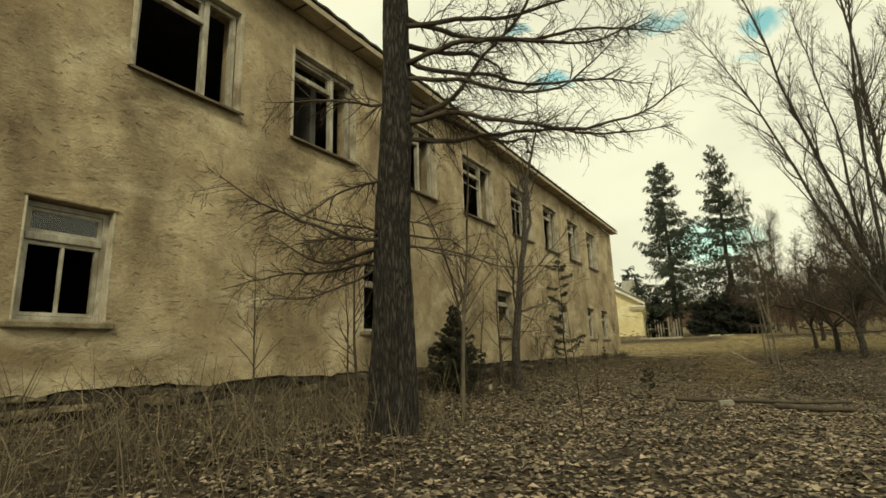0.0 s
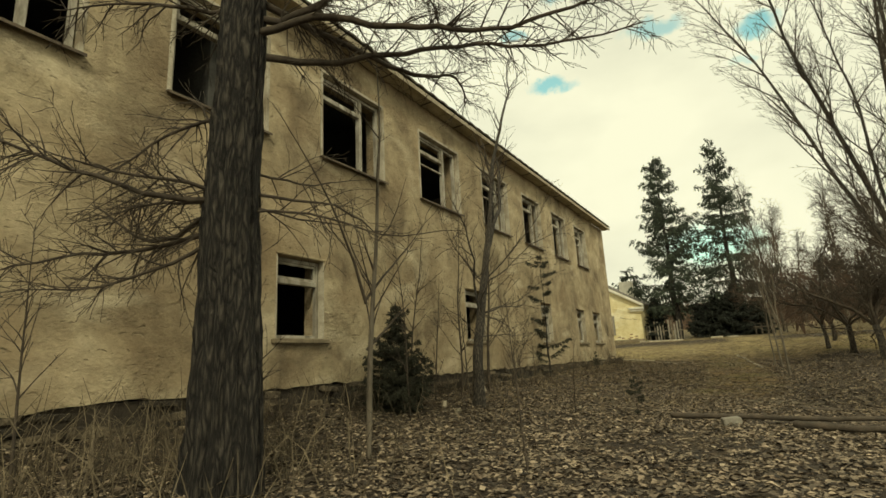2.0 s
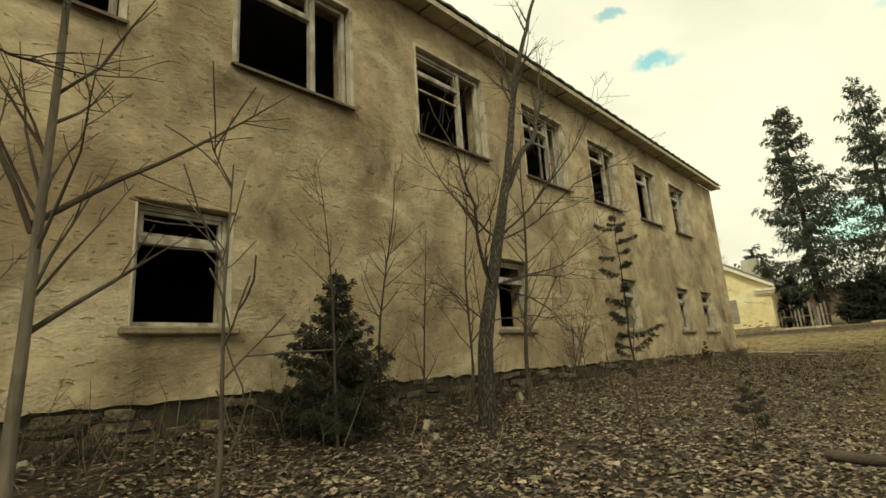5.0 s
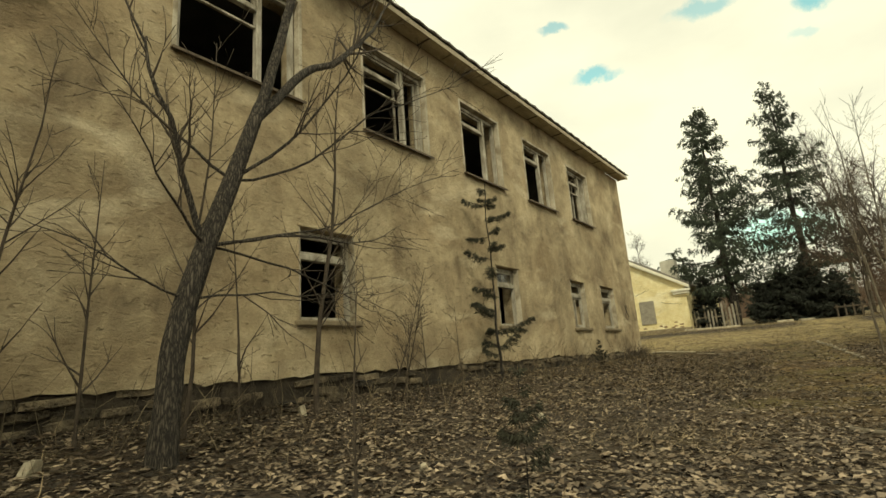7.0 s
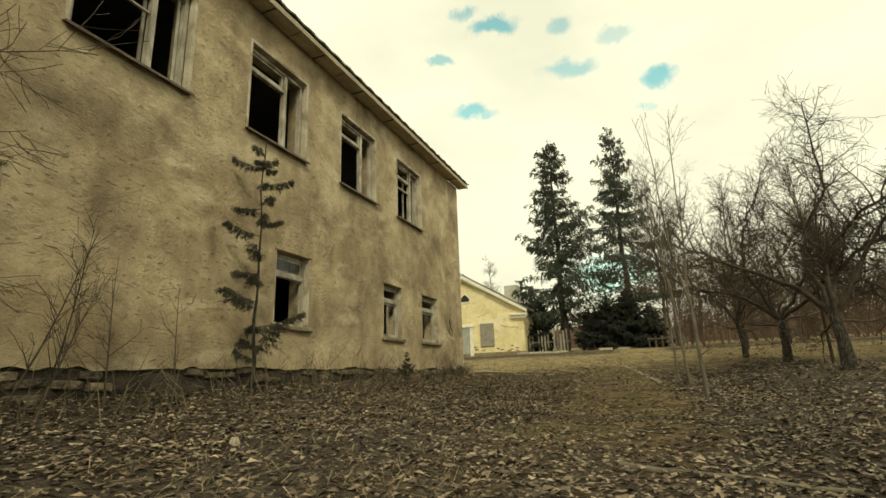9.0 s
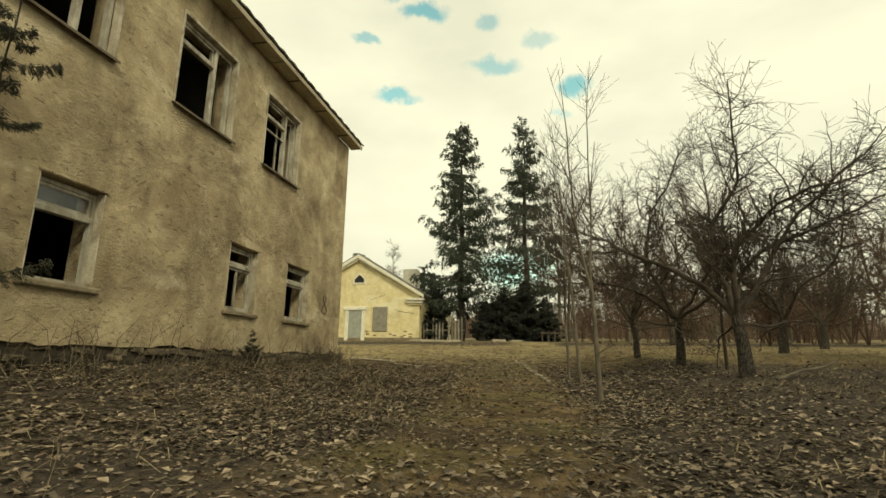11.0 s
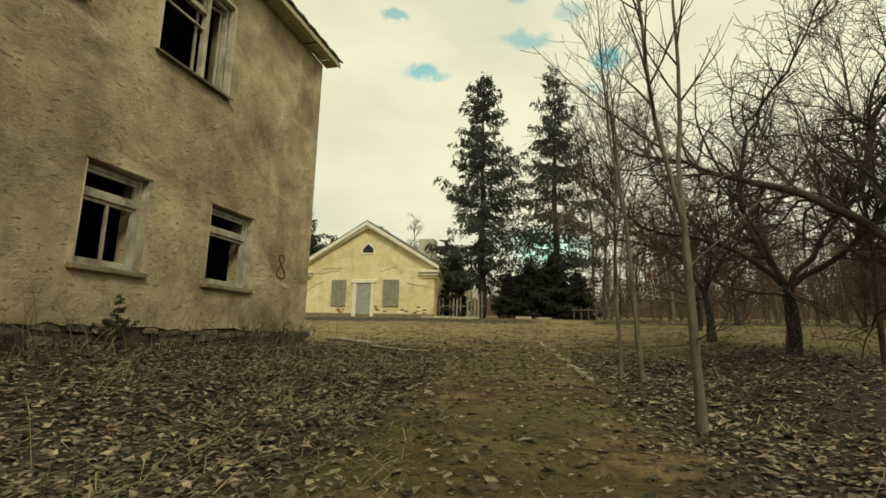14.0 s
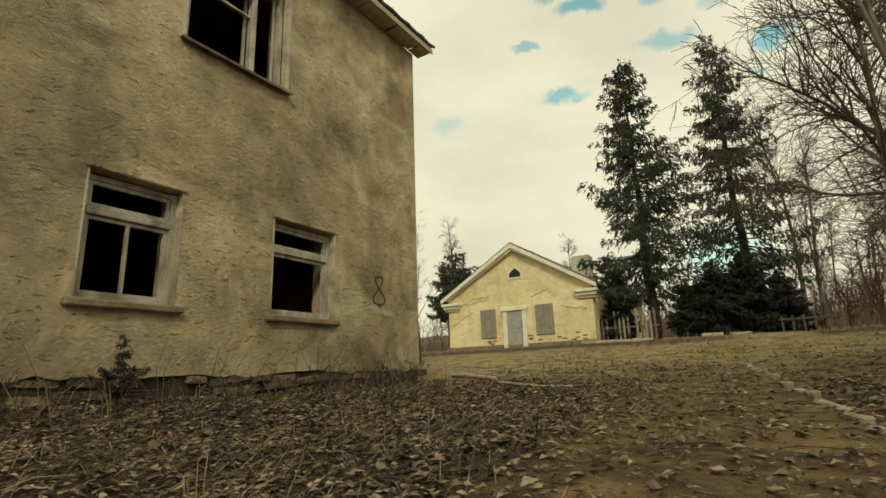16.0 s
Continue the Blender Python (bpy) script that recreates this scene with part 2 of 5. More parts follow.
def bark_material(name, fissure, plate, pale, scale, depth):
    """Long plates between dark fissures, with pale weathered flecks."""
    m = bpy.data.materials.new(name)
    m.use_nodes = True
    n, l = m.node_tree.nodes, m.node_tree.links
    p = n["Principled BSDF"]
    p.inputs["Roughness"].default_value = 0.95
    geo = n.new("ShaderNodeNewGeometry")
    mp = n.new("ShaderNodeMapping")
    mp.inputs["Scale"].default_value = (1, 1, 0.19)
    l.new(geo.outputs["Position"], mp.inputs["Vector"])
    warp = n.new("ShaderNodeTexNoise")
    warp.inputs["Scale"].default_value, warp.inputs["Detail"].default_value = scale * 0.7, 6
    l.new(mp.outputs["Vector"], warp.inputs["Vector"])
    mv = n.new("ShaderNodeMix")
    mv.data_type, mv.blend_type = "RGBA", "LINEAR_LIGHT"
    mv.inputs["Factor"].default_value = 1.25 / scale
    l.new(mp.outputs["Vector"], mv.inputs["A"])
    l.new(warp.outputs["Color"], mv.inputs["B"])
    v = n.new("ShaderNodeTexVoronoi")
    v.feature = "DISTANCE_TO_EDGE"
    v.inputs["Scale"].default_value = scale
    l.new(mv.outputs["Result"], v.inputs["Vector"])
    r = n.new("ShaderNodeValToRGB")
    for k, (pos, c) in enumerate(((0.04, fissure), (0.2, plate), (0.5, pale))):
        e = r.color_ramp.elements[k] if k < 2 else r.color_ramp.elements.new(pos)
        e.position, e.color = pos, (*c, 1)
    l.new(v.outputs["Distance"], r.inputs["Fac"])
    g = n.new("ShaderNodeTexNoise")
    g.inputs["Scale"].default_value, g.inputs["Detail"].default_value, g.inputs["Roughness"].default_value = scale * 2.4, 7, 0.7
    l.new(mp.outputs["Vector"], g.inputs["Vector"])
    o = n.new("ShaderNodeMix")
    o.data_type, o.blend_type = "RGBA", "OVERLAY"
    o.inputs["Factor"].default_value = 1.0
    l.new(r.outputs["Color"], o.inputs["A"])
    l.new(g.outputs["Fac"], o.inputs["B"])
    l.new(o.outputs["Result"], p.inputs["Base Color"])
    h = n.new("ShaderNodeMath")
    h.operation = "MULTIPLY_ADD"
    h.inputs[1].default_value = 0.6
    l.new(g.outputs["Fac"], h.inputs[0])
    l.new(v.outputs["Distance"], h.inputs[2])
    bp = n.new("ShaderNodeBump")
    bp.inputs["Strength"].default_value, bp.inputs["Distance"].default_value = 1.0, depth
    l.new(h.outputs["Value"], bp.inputs["Height"])
    l.new(bp.outputs["Normal"], p.inputs["Normal"])
    return m


BARK = bark_material("grey_bark", (0.010, 0.008, 0.006), (0.050, 0.041, 0.032), (0.125, 0.108, 0.086), 22.0, 0.08)
BARK_FINE = bark_material("fine_grey_bark", (0.022, 0.018, 0.014), (0.09, 0.074, 0.056), (0.19, 0.162, 0.126), 42.0, 0.04)
BARK_PALE = material("pale_bark", (0.075, 0.062, 0.046), (0.18, 0.15, 0.11), 0.9, 8, 0.6, 40, stretch=(1, 1, 0.35))
TWIG = material("twig_bark", (0.036, 0.027, 0.019), (0.085, 0.065, 0.046), 0.95, 8, 0.3, 30)
TWIG_RED = material("reddish_twigs", (0.075, 0.045, 0.03), (0.14, 0.09, 0.06), 0.95, 8, 0.3, 30)
NEEDLE = material("spruce_needles", (0.020, 0.028, 0.017), (0.055, 0.070, 0.043), 0.85, 3, 0.2, 30, random_amount=0.35, island=True)
# needle colour darkened to hold the shade these evergreens stand in
NEEDLE_SHADED = material("shaded_evergreen", (0.010, 0.012, 0.008), (0.022, 0.027, 0.017), 0.9, 3, 0.2, 30, random_amount=0.35, island=True)
NEEDLE_DULL = material("dull_needles", (0.022, 0.023, 0.014), (0.048, 0.047, 0.028), 0.9, 3, 0.2, 30, random_amount=0.35, island=True)
LEAF = material("dead_leaves", (0.07, 0.047, 0.030), (0.295, 0.235, 0.165), 0.85, 5, 0.3, 40, random_amount=0.92, island=True)
WEED = material("dead_stalks", (0.06, 0.045, 0.028), (0.17, 0.135, 0.085), 0.9, 5, 0.2, 40, random_amount=0.6, island=True)
STRAW = material("dry_grass", (0.105, 0.075, 0.043), (0.32, 0.25, 0.155), 0.9, 5, 0.2, 40, random_amount=0.8, island=True)
YELLOW = plaster_material("yellow_limewash", ((0.56, 0.47, 0.25), (0.74, 0.64, 0.37), (0.80, 0.71, 0.45)), (0.83, 0.77, 0.56), (0.66, 0.56, 0.30), 0.9)
BRICK = material("exposed_brick", (0.16, 0.085, 0.05), (0.30, 0.17, 0.10), 0.9, 6, 0.5, 30, random_amount=0.3)
HAZE = material("distant_woods", (0.10, 0.09, 0.075), (0.19, 0.17, 0.14), 1.0, 0.5, 0.6, 3, dist=0.5)
WHITE = material("white_trim", (0.62, 0.59, 0.48), (0.78, 0.75, 0.63), 0.85, 4, 0.3, 30)
GREYBOARD = material("grey_boards", (0.20, 0.18, 0.145), (0.29, 0.265, 0.215), 0.9, 5, 0.3, 30)
DOORPAINT = material("grey_green_door", (0.25, 0.26, 0.22), (0.34, 0.35, 0.30), 0.8, 4, 0.2, 30)
CHIMNEY = material("chimney_render", (0.50, 0.47, 0.39), (0.62, 0.59, 0.50), 0.9, 3, 0.4, 20)
KERB = material("kerb_stone", (0.24, 0.205, 0.145), (0.44, 0.39, 0.29), 0.9, 5, 0.5, 30, random_amount=0.2)
WOODOLD = material("grey_old_wood", (0.09, 0.075, 0.055), (0.20, 0.17, 0.125), 0.95, 6, 0.6, 40, stretch=(0.4, 0.4, 1))
NEAR_BLACK = material("near_black", (0.012, 0.011, 0.009), (0.03, 0.027, 0.022), 0.95, 4, 0.4, 30)
GLASS = bpy.data.materials.new("old_glass")
GLASS.use_nodes = True
GLASS.node_tree.nodes["Principled BSDF"].inputs["Transmission Weight"].default_value = 1.0
GLASS.node_tree.nodes["Principled BSDF"].inputs["Roughness"].default_value = 0.06


# ---- helpers ----
def mesh_of(name, verts, faces, mat, smooth=False):
    me = bpy.data.meshes.new(name)
    me.from_pydata(verts, [], faces)
    me.materials.append(mat)
    if smooth:
        me.polygons.foreach_set("use_smooth", [True] * len(me.polygons))
    me.update()
    return me


def part_mesh(name, me, parent=None, label=""):
    ob = new(name, me)
    if parent is not None:
        ob.parent = parent
    return tagged(ob, label)


def part(name, verts, faces, mat, parent=None, label="", smooth=False):
    return part_mesh(name, mesh_of(name, verts, faces, mat, smooth), parent, label)


def thing(name, label, category, group="", at=(0, 0, 0)):
    ob = new(name)
    ob.location = at
    return tagged(ob, label, category, group)


def box(V, F, x0, y0, z0, x1, y1, z1):
    b = len(V)
    V += [(x0, y0, z0), (x1, y0, z0), (x1, y1, z0), (x0, y1, z0), (x0, y0, z1), (x1, y0, z1), (x1, y1, z1), (x0, y1, z1)]
    F += [(b, b + 3, b + 2, b + 1), (b + 4, b + 5, b + 6, b + 7), (b, b + 1, b + 5, b + 4), (b + 1, b + 2, b + 6, b + 5),
          (b + 2, b + 3, b + 7, b + 6), (b + 3, b, b + 4, b + 7)]


def bevel_box(name, x0, y0, z0, x1, y1, z1, mat, parent, bev=0.008, label="", jitter=0.0):
    bm = bmesh.new()
    bmesh.ops.create_cube(bm, size=1)
    for v in bm.verts:
        v.co = Vector(((x0 + x1) / 2 + v.co.x * (x1 - x0), (y0 + y1) / 2 + v.co.y * (y1 - y0), (z0 + z1) / 2 + v.co.z * (z1 - z0)))
        if jitter:
            v.co += Vector((random.uniform(-jitter, jitter), random.uniform(-jitter, jitter), random.uniform(-jitter, jitter)))
    bmesh.ops.bevel(bm, geom=bm.edges[:], offset=bev, segments=1, affect="EDGES")
    me = bpy.data.meshes.new(name)
    bm.to_mesh(me)
    bm.free()
    me.materials.append(mat)
    return part_mesh(name, me, parent, label)


def tube(V, F, pts, radii, sides=6):
    """A tapered tube along pts."""
    b0 = len(V)
    n = len(pts)
    up = Vector((0.13, 0.31, 0.94))
    for i, p in enumerate(pts):
        d = (pts[min(i + 1, n - 1)] - pts[max(i - 1, 0)])
        if d.length < 1e-9:
            d = Vector((0, 0, 1))
        d.normalize()
        a = d.cross(up if abs(d.dot(up)) < 0.95 else Vector((1, 0, 0))).normalized()
        c = d.cross(a)
        for k in range(sides):
            w = 2 * math.pi * k / sides
            V.append(tuple(p + (a * math.cos(w) + c * math.sin(w)) * radii[i]))
    for i in range(n - 1):
        for k in range(sides):
            k2 = (k + 1) % sides
            F.append((b0 + i * sides + k, b0 + i * sides + k2, b0 + (i + 1) * sides + k2, b0 + (i + 1) * sides + k))
    F.append(tuple(b0 + (n - 1) * sides + k for k in range(sides)))


def rand_dir(rnd, flat=1.0):
    w = rnd.uniform(0, 2 * math.pi)
    return Vector((math.cos(w), math.sin(w), rnd.uniform(-1, 1) * (1 - flat)))


# ---- ground ----
GY = [-40, 0, 6, 12, 17, 23, 29, 34.5, 40, 46, 52, 60, 100, 250]
GZ = [0.0, -0.1, -0.14, -0.33, -0.5, -0.3, 0.14, 0.66, 1.2, 1.62, 1.8, 2.2, 4.2, 10.5]


def sstep(a, b, x):
    t = min(max((x - a) / (b - a), 0), 1)
    return t * t * (3 - 2 * t)


def ground_z(x, y):
    gp = float(np.interp(y, GY, GZ))
    k = math.exp(-max(x, 0) / 3.2) * (1 - sstep(30, 37, y))
    z = gp + (0.30 + 0.12 * sstep(15, 28, y) - gp) * k
    z += 0.28 * sstep(7.4, 9.4, x) * sstep(16, 25, y) * (1 - sstep(33, 41, y))
    rough = 0.05 * noise.noise((x * 0.5, y * 0.5, 3)) + 0.035 * noise.noise((x * 1.7, y * 1.7, 7))
    return z + rough


def track_amount(x, y):
    """1 on the worn dirt track and the yard before the yellow house."""
    c = 5.4 + 0.35 * math.sin(y * 0.35)
    a = (1 - sstep(0.7, 1.6, abs(x - c))) * sstep(15, 23, y)
    b = sstep(30.5, 33, y + 0.15 * x) * (1 - sstep(39, 42, y - 0.05 * x))
    return max(a, b)


def axis(parts):
    out = []
    for a, b, step in parts:
        out += list(np.arange(a, b, step))
    return out + [parts[-1][1]]


def build_ground():
    xs = axis([(-300, -60, 30), (-60, -12, 4), (-12, -1, 0.8), (-1, 14, 0.2), (14, 40, 1.2), (40, 300, 20)])
    ys = axis([(-120, -10, 10), (-10, 0, 1), (0, 36, 0.2), (36, 60, 0.6), (60, 120, 4), (120, 420, 20)])
    V = [(x, y, ground_z(x, y)) for y in ys for x in xs]
    nx = len(xs)
    F = [(j * nx + i, j * nx + i + 1, (j + 1) * nx + i + 1, (j + 1) * nx + i) for j in range(len(ys) - 1) for i in range(nx - 1)]
    m = bpy.data.materials.new("forest_floor")
    m.use_nodes = True
    n, l = m.node_tree.nodes, m.node_tree.links
    p = n["Principled BSDF"]
    p.inputs["Roughness"].default_value = 0.95
    g = n.new("ShaderNodeNewGeometry")
    tex = []
    for sc, de in ((0.5, 5), (3.0, 8), (17.0, 6), (55.0, 3)):
        t = n.new("ShaderNodeTexNoise")
        t.inputs["Scale"].default_value, t.inputs["Detail"].default_value = sc, de
        l.new(g.outputs["Position"], t.inputs["Vector"])
        tex.append(t)
    def ramp(src, a, ca, b, cb):
        r = n.new("ShaderNodeValToRGB")
        r.color_ramp.elements[0].position, r.color_ramp.elements[0].color = a, (*ca, 1)
        r.color_ramp.elements[1].position, r.color_ramp.elements[1].color = b, (*cb, 1)
        l.new(src, r.inputs["Fac"])
        return r.outputs["Color"]
    def mix(f, a, b, mode="MIX"):
        x = n.new("ShaderNodeMix")
        x.data_type, x.blend_type = "RGBA", mode
        if isinstance(f, float):
            x.inputs["Factor"].default_value = f
        else:
            l.new(f, x.inputs["Factor"])
        l.new(a, x.inputs["A"])
        l.new(b, x.inputs["B"])
        return x.outputs["Result"]
    litter = ramp(tex[2].outputs["Fac"], 0.32, (0.014, 0.0095, 0.006), 0.74, (0.092, 0.063, 0.039))
    litter = mix(0.5, litter, tex[3].outputs["Fac"], "OVERLAY")
    dirt = ramp(tex[1].outputs["Fac"], 0.35, (0.075, 0.045, 0.017), 0.66, (0.28, 0.185, 0.078))
    dirt = mix(0.45, dirt, tex[3].outputs["Fac"], "OVERLAY")
    moss = ramp(tex[2].outputs["Fac"], 0.3, (0.070, 0.058, 0.014), 0.7, (0.185, 0.145, 0.040))
    dirt = mix(ramp(tex[0].outputs["Fac"], 0.44, (0, 0, 0), 0.60, (0.85, 0.85, 0.85)), dirt, moss)
    rm = n.new("ShaderNodeMapping")
    rm.inputs["Scale"].default_value = (0.16, 1.1, 1)
    l.new(g.outputs["Position"], rm.inputs["Vector"])
    rt = n.new("ShaderNodeTexNoise")
    rt.inputs["Scale"].default_value, rt.inputs["Detail"].default_value = 1.4, 6
    l.new(rm.outputs["Vector"], rt.inputs["Vector"])
    wet = ramp(tex[2].outputs["Fac"], 0.3, (0.042, 0.024, 0.010), 0.7, (0.12, 0.070, 0.026))
    dirt = mix(ramp(rt.outputs["Fac"], 0.46, (0, 0, 0), 0.60, (0.85, 0.85, 0.85)), dirt, wet)
    # dry grass of the far yard, paler to carry the sunlight on it
    sunny_turf = ramp(tex[2].outputs["Fac"], 0.28, (0.20, 0.15, 0.062), 0.72, (0.49, 0.385, 0.19))
    sunny_turf = mix(0.45, sunny_turf, tex[3].outputs["Fac"], "OVERLAY")
    dry = n.new("ShaderNodeAttribute")
    dry.attribute_name = "sunlit_dry_turf"
    patch = n.new("ShaderNodeMath")
    patch.operation = "MULTIPLY"
    l.new(dry.outputs["Fac"], patch.inputs[0])
    l.new(ramp(tex[1].outputs["Fac"], 0.36, (0.25, 0.25, 0.25), 0.56, (1, 1, 1)), patch.inputs[1])
    dirt = mix(patch.outputs["Value"], dirt, sunny_turf)
    at = n.new("ShaderNodeAttribute")
    at.attribute_name = "worn"
    edge = n.new("ShaderNodeMath")
    edge.operation = "MULTIPLY_ADD"
    edge.inputs[1].default_value, edge.inputs[2].default_value = 0.8, -0.4
    l.new(tex[1].outputs["Fac"], edge.inputs[0])
    tot = n.new("ShaderNodeMath")
    tot.operation, tot.use_clamp = "ADD", True
    l.new(at.outputs["Fac"], tot.inputs[0])
    l.new(edge.outputs["Value"], tot.inputs[1])
    col = mix(tot.outputs["Value"], litter, dirt)
    l.new(col, p.inputs["Base Color"])
    ad = n.new("ShaderNodeMath")
    ad.operation = "ADD"
    l.new(tex[2].outputs["Fac"], ad.inputs[0])
    l.new(tex[3].outputs["Fac"], ad.inputs[1])
    bp = n.new("ShaderNodeBump")
    bp.inputs["Strength"].default_value, bp.inputs["Distance"].default_value = 0.8, 0.05
    l.new(ad.outputs["Value"], bp.inputs["Height"])
    l.new(bp.outputs["Normal"], p.inputs["Normal"])
    me = mesh_of("ground", V, F, m, True)
    a = me.attributes.new("worn", "FLOAT", "POINT")
    a.data.foreach_set("value", [track_amount(v[0], v[1]) if v[1] < 45 else 0.55 for v in V])
    # where the yard's dry grass and its painted sunlight set in
    a = me.attributes.new("sunlit_dry_turf", "FLOAT", "POINT")
    a.data.foreach_set("value", [sstep(29, 36, v[1]) * (0.75 + 0.25 * noise.noise((v[0] * 0.2, v[1] * 0.5, 5))) for v in V])
    ob = new("ground", me)
    tagged(ob, "leaf-strewn uneven ground with a worn dirt track", "ground", kind="structure")


build_ground()


def scatter_leaves():
    rnd = random.Random(5)
    V, F = [], []
    made = 0
    while made < 125000:
        y, x = (rnd.uniform(-3, 44), rnd.uniform(0.1, 20)) if rnd.random() < 0.4 else (rnd.uniform(3, 34) + rnd.gauss(0, 1.5), max(0.12, rnd.uniform(0.2, 8.6) + rnd.gauss(0, 0.9)))
        if rnd.random() > min(1, (20 - x) / 9) * min(1, (y + 3) / 5) * min(1, (44 - y) / 9):
            continue
        if rnd.random() < track_amount(x, y) * 0.76:
            continue
        if noise.noise((x * 0.45, y * 0.45, 11)) < -0.25 and rnd.random() < 0.6:
            continue
        made += 1
        s = rnd.uniform(0.014, 0.036) * (1.5 if rnd.random() < 0.22 else 1)
        w = rnd.uniform(0, 6.28)
        c = Vector((x, y, ground_z(x, y) + rnd.uniform(0.002, 0.04)))
        a = Vector((math.cos(w), math.sin(w), rnd.uniform(-0.3, 0.3)))
        b = Vector((-math.sin(w), math.cos(w), rnd.uniform(-0.35, 0.35))) * rnd.uniform(0.5, 0.85)
        k = len(V)
        curl = Vector((0, 0, s * rnd.uniform(-0.1, 0.5)))
        V += [tuple(c - a * s), tuple(c + b * s + curl), tuple(c + a * s * 1.15), tuple(c - b * s + curl), tuple(c - a * s * 0.2 + b * s * 0.9 + curl), tuple(c - a * s * 0.2 - b * s * 0.9 + curl)]
        if made % 5 < 3:
            V.pop(), V.pop()
            F += [(k, k + 1, k + 2), (k, k + 2, k + 3)]
        else:
            F += [(k, k + 4, k + 1, k + 2), (k, k + 2, k + 3, k + 5)]
    tagged(part("fallen_leaves", V, F, LEAF), "brown curled dead leaves strewn over the ground", "leaves", kind="stuff")


scatter_leaves()


def scatter_straw():
    rnd = random.Random(8)
    V, F = [], []
    made = 0
    while made < 21000:
        q = rnd.random()
        if q < 0.42:
            y, x = rnd.uniform(21.0, 31), rnd.uniform(0.2, 4.7)
        elif q < 0.52:
            y, x = rnd.uniform(16, 33), abs(rnd.gauss(0, 2.0)) + 0.1
        elif q < 0.75:
            y, x = rnd.uniform(1.5, 16), abs(rnd.gauss(0, 1.6)) + 0.15
        else:
            y, x = (rnd.uniform(40, 49), rnd.uniform(-12, 14)) if rnd.random() < 0.5 else (rnd.uniform(32, 58), rnd.uniform(8.5, 26))
        if track_amount(x, y) > 0.5:
            continue
        made += 1
        if q < 0.75 and noise.noise((x * 0.9, y * 0.9, 21)) < rnd.uniform(-0.3, 0.25):
            continue
        up = rnd.random() < (0.14 if q > 0.45 else 0.07)
        ln = rnd.uniform(0.15, 0.6) * (0.8 if up else 1.0) * (1.35 if q < 0.42 else 1.0)
        w = rnd.uniform(0, 6.28)
        tilt = rnd.uniform(0.8, 1.5) if up else rnd.uniform(0.0, 0.35)
        d = Vector((math.cos(w) * math.cos(tilt), math.sin(w) * math.cos(tilt), math.sin(tilt)))
        c = Vector((x, y, ground_z(x, y)))
        side = d.cross(Vector((0.2, 0.3, 1))).normalized() * rnd.uniform(0.0014, 0.0034) * (2.8 if q > 0.75 else 1)
        bend = Vector((rnd.uniform(-0.1, 0.1), rnd.uniform(-0.1, 0.1), -0.08)) * (ln * 2)
        k = len(V)
        mid, tip = c + d * ln * 0.55, c + d * ln + bend
        V += [tuple(c - side), tuple(c + side), tuple(mid - side), tuple(mid + side), tuple(tip)]
        F += [(k, k + 1, k + 3, k + 2), (k + 2, k + 3, k + 4)]
    tagged(part("dry_grass", V, F, STRAW), "flattened pale dry grass and stalks", "grass", kind="stuff")


scatter_straw()

# ---- the abandoned two-storey building ----
UPPER = [(4.66, 1.64), (7.45, 1.66), (10.42, 1.86), (13.75, 1.92), (17.08, 1.80), (20.18, 1.66), (23.16, 1.64), (26.06, 1.62)]
LOWER = [(3.72, 0.92), (9.40, 1.05), (15.64, 1.06), (21.10, 1.00), (25.20, 1.03), (27.58, 1.20)]
UZ0, UZ1, LZ0, LZ1 = 4.86, 6.66, 1.42, 2.82
Y0, Y1, WALLTOP, DEPTH = -8.0, 31.05, 7.40, 9.0
building = thing("abandoned_building", "derelict two-storey building with stained ochre plaster and broken windows", "building")


